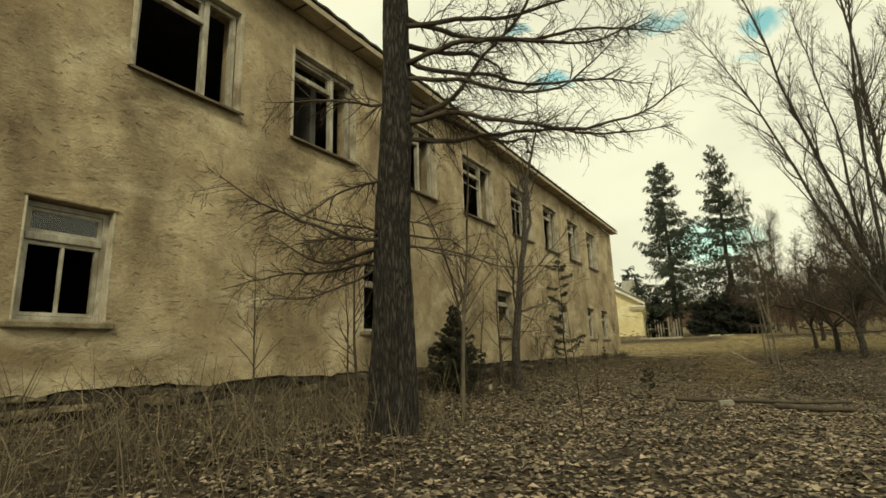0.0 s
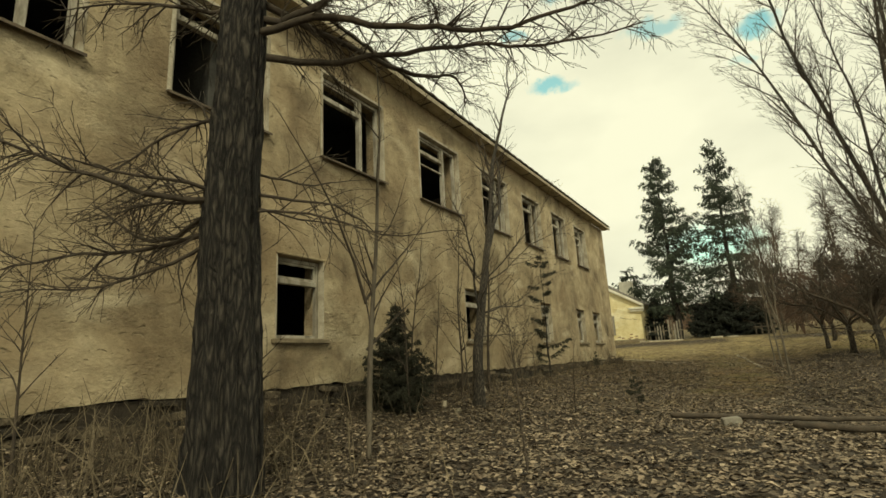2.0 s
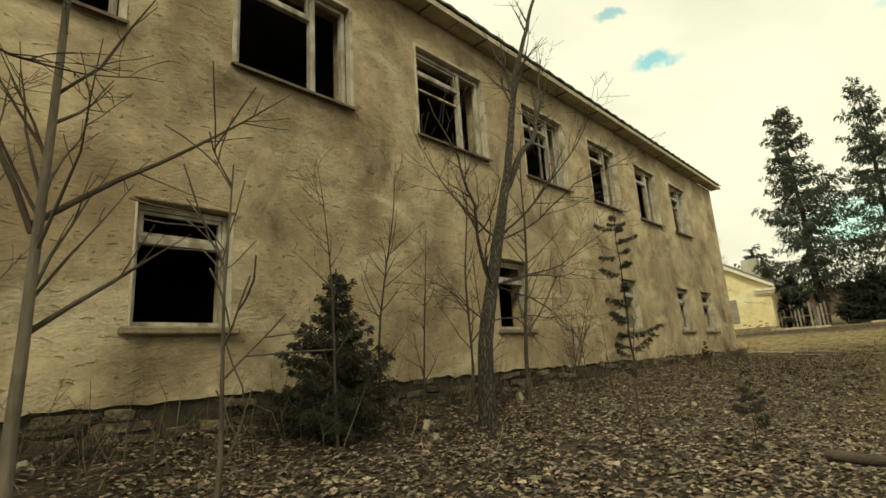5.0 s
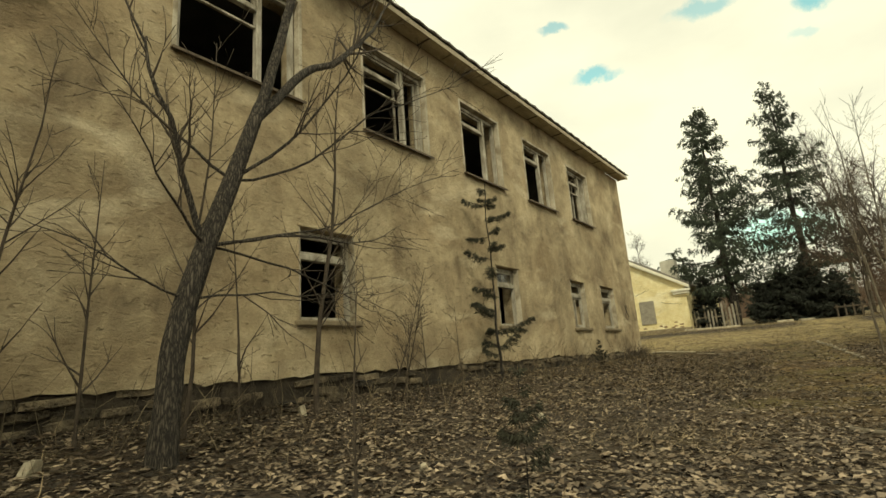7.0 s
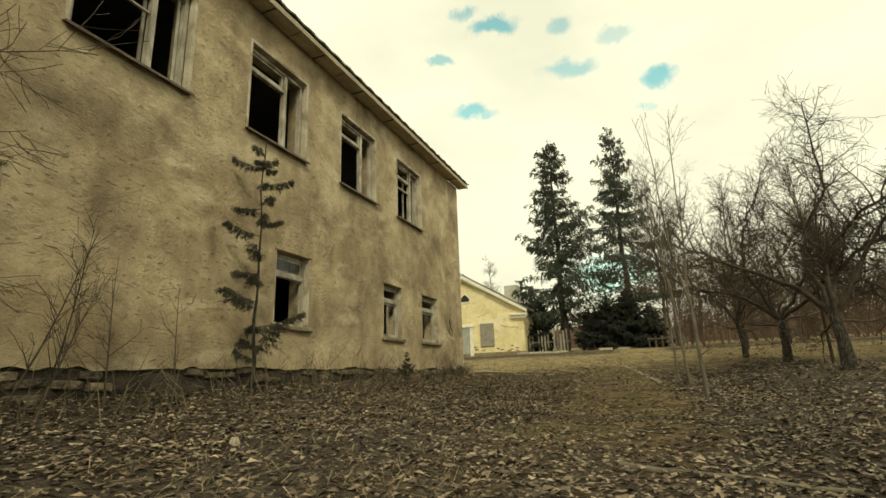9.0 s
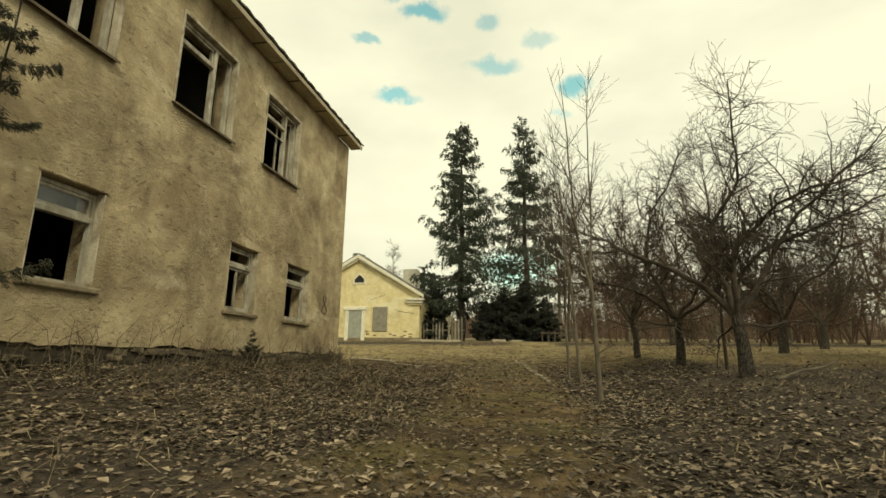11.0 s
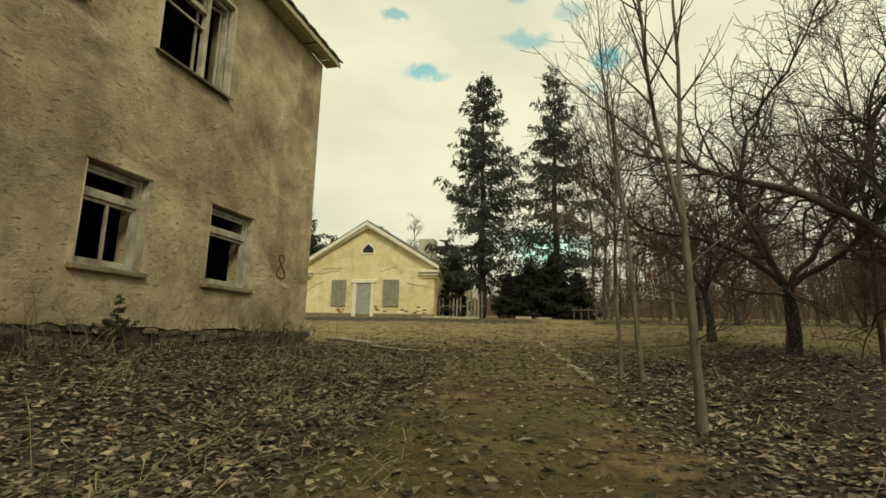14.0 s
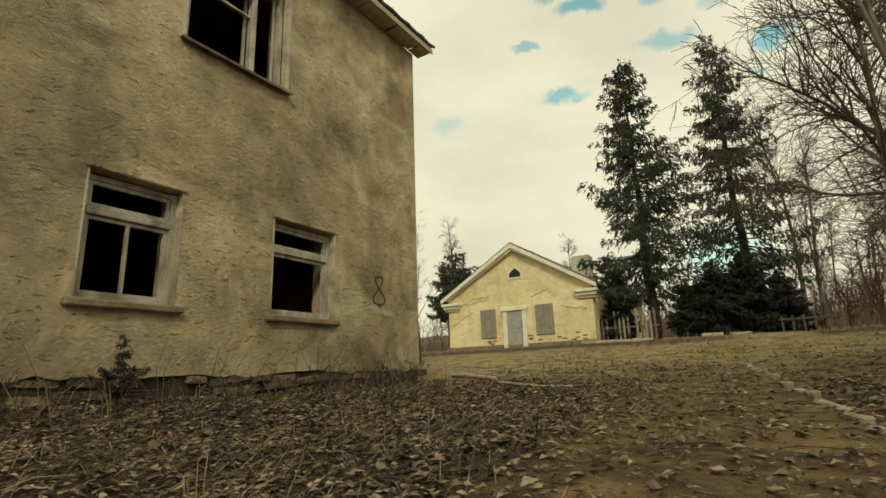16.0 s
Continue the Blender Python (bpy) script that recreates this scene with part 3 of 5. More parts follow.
def facade():
    holes = [(y, y + w, UZ0, UZ1) for y, w in UPPER] + [(y, y + w, LZ0, LZ1) for y, w in LOWER]
    ys = sorted({Y0, Y1, *[v for h in holes for v in h[:2]], *np.arange(Y0, 1.0, 1.5).tolist(), *np.arange(1.0, Y1, 0.16).tolist()})
    zs = sorted({0.66, WALLTOP, *[v for h in holes for v in h[2:]], 3.8})
    V, F, ids = [], [], {}
    def vid(x, y, z):
        key = (round(x, 4), round(y, 4), round(z, 4))
        if key not in ids:
            ids[key] = len(V)
            V.append(key)
        return ids[key]
    def solid(i, j):
        if i < 0 or j < 0 or i >= len(ys) - 1 or j >= len(zs) - 1:
            return False
        cy, cz = (ys[i] + ys[i + 1]) / 2, (zs[j] + zs[j + 1]) / 2
        return not any(a < cy < b and c < cz < d for a, b, c, d in holes)
    t = -0.48
    for i in range(len(ys) - 1):
        for j in range(len(zs) - 1):
            if not solid(i, j):
                continue
            a, b, c, d = ys[i], ys[i + 1], zs[j], zs[j + 1]
            F.append((vid(0, a, c), vid(0, b, c), vid(0, b, d), vid(0, a, d)))
            F.append((vid(t, b, c), vid(t, a, c), vid(t, a, d), vid(t, b, d)))
            if not solid(i - 1, j):
                F.append((vid(t, a, c), vid(0, a, c), vid(0, a, d), vid(t, a, d)))
            if not solid(i + 1, j):
                F.append((vid(0, b, c), vid(t, b, c), vid(t, b, d), vid(0, b, d)))
            if not solid(i, j - 1):
                F.append((vid(0, b, c), vid(0, a, c), vid(t, a, c), vid(t, b, c)))
            if not solid(i, j + 1):
                F.append((vid(0, a, d), vid(0, b, d), vid(t, b, d), vid(t, a, d)))
    V = [(x, y, z if z > 0.661 or abs(y - Y1) < 1e-6 else 0.66 + 0.055 * noise.noise((y * 0.9, 0, 4)) + 0.06 * noise.noise((y * 4.3, 0, 9))) for x, y, z in V]
    part("facade_wall", V, F, PLASTER, building, "ochre rough plaster with damp stains")
    V, F = [], []
    box(V, F, -DEPTH, Y1 - 0.48, 0.66, -0.48, Y1, WALLTOP)
    part("end_wall", V, F, PLASTER, building)
    V, F = [], []
    bevel_box("rear_wall", -DEPTH - 0.4, Y0, 0.0, -DEPTH, Y1, WALLTOP, PLASTER, building)
    bevel_box("end_wall", -DEPTH, Y0 - 0.4, 0.0, 0.0, Y0, WALLTOP, PLASTER, building)
    V, F = [], []
    # floors, partitions and corridor walls in the colour that holds the indoor shade
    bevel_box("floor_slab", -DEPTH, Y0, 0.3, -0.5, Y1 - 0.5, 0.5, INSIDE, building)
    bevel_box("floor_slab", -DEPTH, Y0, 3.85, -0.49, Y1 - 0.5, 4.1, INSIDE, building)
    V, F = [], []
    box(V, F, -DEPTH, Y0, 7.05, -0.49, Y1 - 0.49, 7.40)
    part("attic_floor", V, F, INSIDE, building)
    V, F = [], []
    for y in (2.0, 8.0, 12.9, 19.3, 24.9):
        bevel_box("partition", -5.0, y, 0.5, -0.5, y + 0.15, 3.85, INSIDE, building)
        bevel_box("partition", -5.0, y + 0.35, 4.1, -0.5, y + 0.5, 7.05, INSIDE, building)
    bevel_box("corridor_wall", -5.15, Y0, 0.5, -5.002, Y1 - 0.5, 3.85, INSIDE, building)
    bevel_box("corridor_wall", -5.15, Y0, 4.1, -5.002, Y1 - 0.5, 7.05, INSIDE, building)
    # foundation
    V, F = [], []
    box(V, F, -0.48, Y0, -0.4, -0.05, Y1 - 0.02, 0.658)
    box(V, F, -DEPTH, Y1 - 0.44, -0.4, -0.5, Y1 - 0.03, 0.658)
    part("foundation", V, F, RUBBLE, building, "dark crumbling foundation")
    # roof
    V, F = [], []
    e, r, ye = 0.42, -4.8, Y1 + 0.28
    n = 160
    for k, (x, z) in enumerate(((e, 7.53), (r, 9.8), (-DEPTH - 1.0, 7.53))):
        for i in range(n + 1):
            y = Y0 - 0.6 + (ye - Y0 + 0.6) * i / n
            V.append((x, y, z + 0.018 * math.cos(i * math.pi)))
    for k in range(2):
        for i in range(n):
            a = k * (n + 1) + i
            F.append((a, a + 1, a + n + 2, a + n + 1))
    me = mesh_of("roof", V, F, ROOF)
    ob = part_mesh("roof", me, building, "grey corrugated roofing with a thin eave")
    so = ob.modifiers.new("thick", "SOLIDIFY")
    so.thickness, so.offset = 0.035, 1
    bevel_box("fascia", 0.365, Y0 - 0.5, 7.375, 0.39, Y1 + 0.22, 7.495, SOFFIT, building, 0.004)
    y = Y0
    while y < Y1:
        b = min(y + 1.62, Y1 + 0.22)
        bevel_box("soffit_board", 0.004, y, 7.404, 0.36, b - 0.025, 7.422, SOFFIT, building, 0.004)
        y += 1.62
    for i in range(24):
        yy = Y0 + 0.8 + i * 1.62
        bevel_box("rafter_end", 0.01, yy, 7.382, 0.36, yy + 0.035, 7.403, DARKWOOD, building, 0.004)


facade()


def upper_window(y, w, k):
    rnd = random.Random(k * 7 + 1)
    V, F = [], []
    z0, z1, x0, x1, t = UZ0, UZ1, -0.20, -0.11, 0.065
    for a in ((y + 0.03, z0 + 0.02, y + 0.03 + t, z1 - 0.03), (y + w - 0.03 - t, z0 + 0.02, y + w - 0.03, z1 - 0.03)):
        box(V, F, x0, a[0], a[1], x1, a[2], a[3])
    box(V, F, x0 + 0.003, y + 0.03 + t, z1 - 0.03 - t, x1 - 0.003, y + w - 0.03 - t, z1 - 0.03)
    box(V, F, x0 + 0.003, y + 0.03 + t, z0 + 0.02, x1 - 0.003, y + w - 0.03 - t, z0 + 0.02 + t)
    win = part("window", V, F, FRAME, building, "broken white-painted timber window without glass")
    ym = y + w * 0.66
    bevel_box("mullion", x0 - 0.01, ym - 0.045, z0 + 0.07, x1 + 0.012, ym + 0.045, z1 - 0.08, FRAME, win, 0.01)
    zt = z0 + (z1 - z0) * 0.74
    bevel_box("transom", x0 - 0.005, y + 0.09, zt - 0.04, x1 + 0.01, ym - 0.045, zt + 0.04, FRAME, win, 0.01)
    V, F = [], []
    s = 0.04
    a, b, c, d = y + 0.10, ym - 0.05, zt + 0.045, z1 - 0.1
    box(V, F, x0, a, c, x1 - 0.03, a + s, d)
    box(V, F, x0, b - s, c, x1 - 0.03, b, d)
    box(V, F, x0 + 0.002, a + s, d - s, x1 - 0.032, b - s, d)
    box(V, F, x0 + 0.002, a + s, c, x1 - 0.032, b - s, c + s)
    part("vent_sash", V, F, FRAME, win)
    if k in (3, 4, 7):
        bevel_box("glazing_bar", x0 + 0.02, y + 0.1, zt - 0.33, x1 - 0.02, ym - 0.05, zt - 0.295, FRAME, win, 0.004)
    # pale jambs
    bevel_box("reveal", -0.11, y + w - 0.012, z0, 0.012, y + w + 0.05, z1 + 0.05, REVEAL, win, 0.004, "pale plaster reveal")
    bevel_box("reveal", -0.11, y - 0.05, z0, 0.012, y + 0.012, z1 + 0.05, REVEAL, win, 0.004, "pale plaster reveal")
    bevel_box("reveal", -0.11, y + 0.012, z1 - 0.012, 0.0115, y + w - 0.012, z1 + 0.05, REVEAL, win, 0.004, "pale plaster reveal")
    V, F = [], []
    b = len(V)
    for yy in (y - 0.06, y + w + 0.06):
        V += [(-0.1, yy, z0 + 0.03), (0.10, yy, z0 - 0.015), (0.10, yy, z0 - 0.055), (0.085, yy, z0 - 0.055), (0.085, yy, z0 - 0.03), (-0.1, yy, z0 + 0.012)]
    F += [(i, (i + 1) % 6, 6 + (i + 1) % 6, 6 + i) for i in range(6)] + [tuple(range(5, -1, -1)), tuple(range(6, 12))]
    part("sill", V, F, SILL, win, "rusty sheet-metal sill")
    if k not in (4, 7):
        return
    # leaning open casement inside
    ang = rnd.uniform(60, 85)
    V, F = [], []
    cw, ch, st = w * 0.30, z1 - z0 - 0.2, 0.045
    box(V, F, -0.02, 0, 0, 0.02, st, ch)
    box(V, F, -0.02, cw - st, 0, 0.02, cw, ch)
    box(V, F, -0.018, st, 0, 0.018, cw - st, st)
    box(V, F, -0.018, st, ch - st, 0.018, cw - st, ch)
    ob = part("casement", V, F, FRAME, win)
    ob.matrix_local = pose(-0.22, y + w - 0.1, z0 + 0.1, 0, 0, 90 + ang)


def lower_window(y, w, k):
    z0, z1, x0, x1, t = LZ0, LZ1, -0.20, -0.12, 0.06
    V, F = [], []
    box(V, F, x0, y + 0.01, z0 + 0.02, x1, y + 0.01 + t, z1 - 0.02)
    box(V, F, x0, y + w - 0.01 - t, z0 + 0.02, x1, y + w - 0.01, z1 - 0.02)
    box(V, F, x0 + 0.003, y + 0.01 + t, z1 - 0.02 - t, x1 - 0.003, y + w - 0.01 - t, z1 - 0.02)
    box(V, F, x0 + 0.003, y + 0.01 + t, z0 + 0.02, x1 - 0.003, y + w - 0.01 - t, z0 + 0.02 + t)
    win = part("window", V, F, FRAME, building, "weathered white timber window with dark broken panes")
    zt = z0 + (z1 - z0) * 0.70
    bevel_box("transom", x0 - 0.01, y + 0.06, zt - 0.045, x1 + 0.015, y + w - 0.06, zt + 0.045, FRAME, win, 0.01)
    V, F = [], []
    s, a, b = 0.04, y + 0.075, y + w - 0.075
    for c, d in ((zt + 0.05, z1 - 0.085),) + (((z0 + 0.085, zt - 0.05),) if k in (0, 4, 5) else ()):
        box(V, F, x0 + 0.01, a, c, x1 - 0.02, a + s, d)
        box(V, F, x0 + 0.01, b - s, c, x1 - 0.02, b, d)
        box(V, F, x0 + 0.012, a + s, d - s, x1 - 0.022, b - s, d)
        box(V, F, x0 + 0.012, a + s, c, x1 - 0.022, b - s, c + s)
    part("sash", V, F, FRAME, win)
    if k in (0, 4):
        ym = y + w * 0.5
        bevel_box("glazing_bar", x0 + 0.01, ym - 0.017, z0 + 0.12, x1 - 0.02, ym + 0.017, zt - 0.09, FRAME, win, 0.004)
    if k in (0, 3):
        V, F = [], []
        box(V, F, x0 + 0.03, a + s, zt + 0.09, x0 + 0.034, b - s, z1 - 0.125)
        g = part("pane", V, F, GLASS, win, "dusty glass pane")
        g.visible_shadow = False
    bevel_box("reveal", -0.12, y + w - 0.012, z0, 0.006, y + w + 0.012, z1, REVEAL, win, 0.003, "pale plaster reveal")
    bevel_box("reveal", -0.12, y - 0.012, z0, 0.006, y + 0.012, z1, REVEAL, win, 0.003, "pale plaster reveal")
    bevel_box("sill", -0.12, y - 0.09, z0 - 0.07, 0.085, y + w + 0.09, z0 + 0.02, SILL_STONE, win, 0.02, "worn concrete sill")
    bevel_box("lintel_drip", -0.002, y - 0.04, z1, 0.03, y + w + 0.04, z1 + 0.05, PLASTER, win, 0.012)


for k, (y, w) in enumerate(UPPER):
    upper_window(y, w, k)
for k, (y, w) in enumerate(LOWER):
    lower_window(y, w, k)


def sprayed_scrawl():
    V, F = [], []
    pts = []
    for i in range(41):
        a = 2 * math.pi * i / 40
        r = 1.0 if math.cos(a) < 0 else 0.62
        pts.append(Vector((0.006, 29.88 + 0.16 * r * math.sin(2 * a) * 1.0, 2.06 + 0.25 * math.cos(a) * (0.9 if math.cos(a) > 0 else 1.1))))
    tube(V, F, pts, [0.011] * len(pts), 5)
    tagged(part("sprayed_scrawl", V, F, GRAFFITI), "thin black hand-drawn loop scrawled on the plaster", "graffiti")


sprayed_scrawl()


def foundation_stones():
    rnd = random.Random(3)
    meshes = []
    for k in range(6):
        bm = bmesh.new()
        bmesh.ops.create_cube(bm, size=1)
        bmesh.ops.bevel(bm, geom=bm.edges[:], offset=0.12, segments=1, affect="EDGES")
        for v in bm.verts:
            v.co += Vector((rnd.uniform(-0.06, 0.06), rnd.uniform(-0.06, 0.06), rnd.uniform(-0.08, 0.08)))
        me = bpy.data.meshes.new("stone")
        bm.to_mesh(me)
        bm.free()
        me.materials.append(STONE)
        meshes.append(me)
    for row, (za, zb) in enumerate(((0.10, 0.26), (0.265, 0.40), (0.405, 0.53), (0.535, 0.655))):
        y = 2.0
        while y < Y1 - 0.3:
            w = rnd.uniform(0.25, 0.62)
            if rnd.random() < 0.68:
                ob = part_mesh("stone", rnd.choice(meshes), building)
                ob.location = (-0.06 + rnd.uniform(-0.03, 0.03), y + w / 2, (za + zb) / 2 + rnd.uniform(-0.035, 0.035))
                ob.scale = (rnd.uniform(0.08, 0.17), w - rnd.uniform(0.02, 0.08), (zb - za) * rnd.uniform(0.6, 0.98))
                ob.rotation_euler = (rnd.uniform(-0.12, 0.12), 0, rnd.uniform(-0.1, 0.1))
            y += w


foundation_stones()

# ---- the yellow gabled house ----
def yellow_house():
    h = thing("yellow_house", "abandoned yellow gabled house with boarded windows and white trim", "house")
    x0, x1, yf, yb, zb, ze, xa, za = -11.2, -2.15, 50.0, 62.0, 1.2, 5.05, -6.6, 7.75
    V = [(x0, yf, zb), (x1, yf, zb), (x1, yf, ze), (xa, yf, za), (x0, yf, ze),
         (x0, yb, zb), (x1, yb, zb), (x1, yb, ze), (xa, yb, za), (x0, yb, ze)]
    F = [(0, 1, 2, 3, 4), (9, 8, 7, 6, 5), (1, 6, 7, 2), (5, 0, 4, 9), (0, 5, 6, 1), (2, 7, 8, 3), (4, 3, 8, 9)]
    part("wall", V, F, YELLOW, h, "flaking yellow limewash")
    # roof slabs
    for s, xe in ((1, x1 + 0.35), (-1, x0 - 0.35)):
        sl = (za - ze) / (x1 - xa) if s > 0 else (za - ze) / (xa - x0)
        zz = ze - 0.35 * sl
        V, F = [], []
        for yy in (yf - 0.35, yb + 0.3):
            V += [(xa, yy, za + 0.03), (xe, yy, zz + 0.03), (xe, yy, zz + 0.13), (xa, yy, za + 0.15)]
        F = [(0, 1, 2, 3), (7, 6, 5, 4), (0, 4, 5, 1), (1, 5, 6, 2), (2, 6, 7, 3), (3, 7, 4, 0)]
        part("roof", V, F, ROOF, h)
        V = []
        for yy in (yf - 0.40, yf - 0.30):
            V += [(xa, yy, za - 0.20), (xe, yy, zz - 0.16), (xe, yy, zz + 0.06), (xa, yy, za + 0.05)]
        part("bargeboard", V, F, WHITE, h, "white raking trim board")
        V = []
        for yy in (yf - 0.28, yf):
            V += [(xa, yy, za - 0.34), (xe - 0.3 * s, yy, zz + 0.02), (xe - 0.3 * s, yy, zz + 0.12), (xa, yy, za - 0.02)]
        part("raking_cornice", V, F, WHITE, h)
        a, b = (xe - 1.25, xe) if s > 0 else (xe, xe + 1.25)
        bevel_box("cornice_return", a, yf - 0.36, zz - 0.34, b, yf + 0.02, zz - 0.18, WHITE, h, 0.02)
        bevel_box("cornice_return", a + 0.08, yf - 0.24, zz - 0.52, b - 0.08, yf + 0.02, zz - 0.345, WHITE, h, 0.02)
        bevel_box("cornice_return", a + 0.15, yf - 0.12, zz - 0.66, b - 0.15, yf + 0.02, zz - 0.525, YELLOW, h, 0.02)
    for a, b in ((-8.95, -7.95), (-5.45, -4.4)):
        sh = bevel_box("boarded_window", a, yf - 0.06, 2.42, b, yf - 0.005, 4.1, GREYBOARD, h, 0.01, "window closed with grey boards")
        for i in range(4):
            c = a + (b - a) * i / 4
            bevel_box("board", c + 0.01, yf - 0.085, 2.44, c + (b - a) / 4 - 0.01, yf - 0.062, 4.08, GREYBOARD, sh, 0.006)
    d = bevel_box("door", -7.2, yf - 0.09, 1.75, -6.25, yf - 0.01, 3.86, DOORPAINT, h, 0.01, "grey-green painted door")
    bevel_box("door_panel", -7.08, yf - 0.105, 1.95, -6.37, yf - 0.092, 2.75, DOORPAINT, d, 0.01)
    bevel_box("door_panel", -7.08, yf - 0.105, 2.9, -6.37, yf - 0.092, 3.72, DOORPAINT, d, 0.01)
    bevel_box("door_frame", -7.46, yf - 0.13, 1.7, -7.205, yf + 0.02, 3.87, WHITE, d, 0.02, "white door surround")
    bevel_box("door_frame", -6.245, yf - 0.13, 1.7, -5.99, yf + 0.02, 3.87, WHITE, d, 0.02, "white door surround")
    bevel_box("door_frame", -7.56, yf - 0.17, 3.875, -5.89, yf + 0.02, 4.12, WHITE, d, 0.03, "white door surround")
    bevel_box("step", -7.7, yf - 0.7, 1.45, -5.8, yf - 0.14, 1.74, KERB, h, 0.03)
    # attic window with a pointed head
    w = part("attic_window", *poly_prism([(-7.0, 5.72), (-6.1, 5.72), (-6.1, 6.1), (-6.55, 6.5), (-7.0, 6.1)], yf - 0.05, yf - 0.004), WHITE, h)
    # solid panel on the wall; its black paints the dark of the opening
    part("opening", *poly_prism([(-6.9, 5.83), (-6.2, 5.83), (-6.2, 6.07), (-6.55, 6.38), (-6.9, 6.07)], yf - 0.062, yf - 0.052), NEAR_BLACK, w, "black empty opening")
    bevel_box("chimney", -4.8, 55.0, 5.4, -3.65, 56.0, 7.65, CHIMNEY, h, 0.04, "pale rendered chimney")
    rnd = random.Random(9)
    for cx, cz, ln, slope in ((-11.0, 4.4, 2.6, 0.12), (-10.9, 3.3, 1.4, 0.55), (-9.6, 4.75, 1.3, 0.1), (-3.9, 3.9, 1.4, -0.2), (-5.7, 4.6, 1.1, 0.3)):
        V, F = [], []
        pts = [Vector((cx + ln * i / 8, yf - 0.004, cz + slope * ln * i / 8 + rnd.uniform(-0.06, 0.06))) for i in range(9)]
        tube(V, F, pts, [0.018] * 9, 4)
        part("crack", V, F, SILL_STONE, h)
    for i in range(16):
        bx, bz = rnd.choice((rnd.uniform(-6.0, -5.4), rnd.uniform(-4.5, -2.4), rnd.uniform(-8.6, -7.8))), 2.02 + 0.09 * rnd.randint(0, 4)
        bevel_box("brick", bx, yf - 0.03, bz, bx + 0.24, yf + 0.01, bz + 0.075, BRICK, h, 0.008)
    bevel_box("base_course", x0 - 0.08, yf - 0.1, 1.0, x1 + 0.08, yf + 0.02, 2.0, SILL_STONE, h, 0.03)
    return h


def poly_prism(pts, ya, yb):
    n = len(pts)
    V = [(x, ya, z) for x, z in pts] + [(x, yb, z) for x, z in pts]
    F = [tuple(range(n)), tuple(range(2 * n - 1, n - 1, -1))] + [(i, n + i, n + (i + 1) % n, (i + 1) % n) for i in range(n)]
    return V, F


yellow_house()


# ---- trees ----
class Wood:
    """Collects the tubes of one tree: trunk, limbs and twigs apart."""
    def __init__(self, seed):
        self.rnd = random.Random(seed)
        self.m = {"trunk": ([], []), "crown": ([], [])}
        self.limbs = []
        self.whole = True

    def limb(self, p, d, length, r, level, o):
        """Grows one branch and its children."""
        rnd = self.rnd
        n = max(3, int(length / o["seg"][min(level, len(o["seg"]) - 1)]))
        pts, dirs = [p.copy()], []
        d = d.normalized()
        w = o["wander"] * (1.0 if level else 0.35)
        for i in range(n):
            d = (d + Vector((rnd.gauss(0, w), rnd.gauss(0, w), rnd.gauss(0, w))) + Vector((0, 0, o["rise"][min(level, len(o["rise"]) - 1)]))).normalized()
            pts.append(pts[-1] + d * (length / n))
            dirs.append(d.copy())
        radii = [max(r * (1 - 0.85 * i / n), o["thin"]) for i in range(n + 1)]
        sides = (o.get("sides", 9), 6, 4, 3)[min(level, 3)]
        if level == 1 and self.whole:
            self.limbs.append(([], []))
            tube(*self.limbs[-1], pts, radii, sides)
        else:
            tube(*self.m["trunk" if level == 0 else "crown"], pts, radii, sides)
        self.children(pts, dirs, radii, length, level, o)

    def children(self, pts, dirs, radii, length, level, o):
        rnd = self.rnd
        if level >= o["levels"]:
            return
        n = len(dirs)
        count = int(o["count"][level] * (1 if level == 0 else max(0.4, length / o["ref"][level])))
        for c in range(count):
            f = rnd.uniform(o["start"][level], 0.98)
            i = min(int(f * n), n - 1)
            q = pts[i] + (pts[i + 1] - pts[i]) * (f * n - i)
            d = dirs[i]
            side = d.cross(Vector((rnd.gauss(0, 1), rnd.gauss(0, 1), rnd.gauss(0, 1)))).normalized()
            a = o["angle"][level] * rnd.uniform(0.7, 1.3)
            nd = d * math.cos(a) + side * math.sin(a)
            ln = o["len"][level] * rnd.uniform(0.5, 1.2) * (1 - o.get("taper", 0.6) * f)
            self.limb(q, nd, ln, min(radii[i] * 0.62, o["rad"][level]), level + 1, o)

    def done(self, name, label, category, base, mats, group=""):
        t = thing(name, label, category, group, base)
        part("trunk", *self.m["trunk"], mats[0], t, smooth=True)
        for V, F in self.limbs:
            part("limb", V, F, mats[1], t, smooth=True)
        if self.m["crown"][0]:
            tagged(part("crown", *self.m["crown"], mats[2], t, smooth=True), kind="stuff")
        return t


def at(x, y, dz=-0.08):
    return (x, y, ground_z(x, y) + dz)


OPEN = dict(seg=(0.35, 0.22, 0.15, 0.12), wander=0.10, rise=(0.02, 0.05, 0.03), thin=0.0028, levels=3, count=(16, 6, 4), ref=(1, 1.6, 0.7),
            start=(0.28, 0.2, 0.15), angle=(0.75, 0.7, 0.7), len=(2.2, 0.9, 0.45), rad=(0.05, 0.016, 0.006), taper=0.55)


def opts(**kw):
    o = dict(OPEN)
    o.update(kw)
    return o


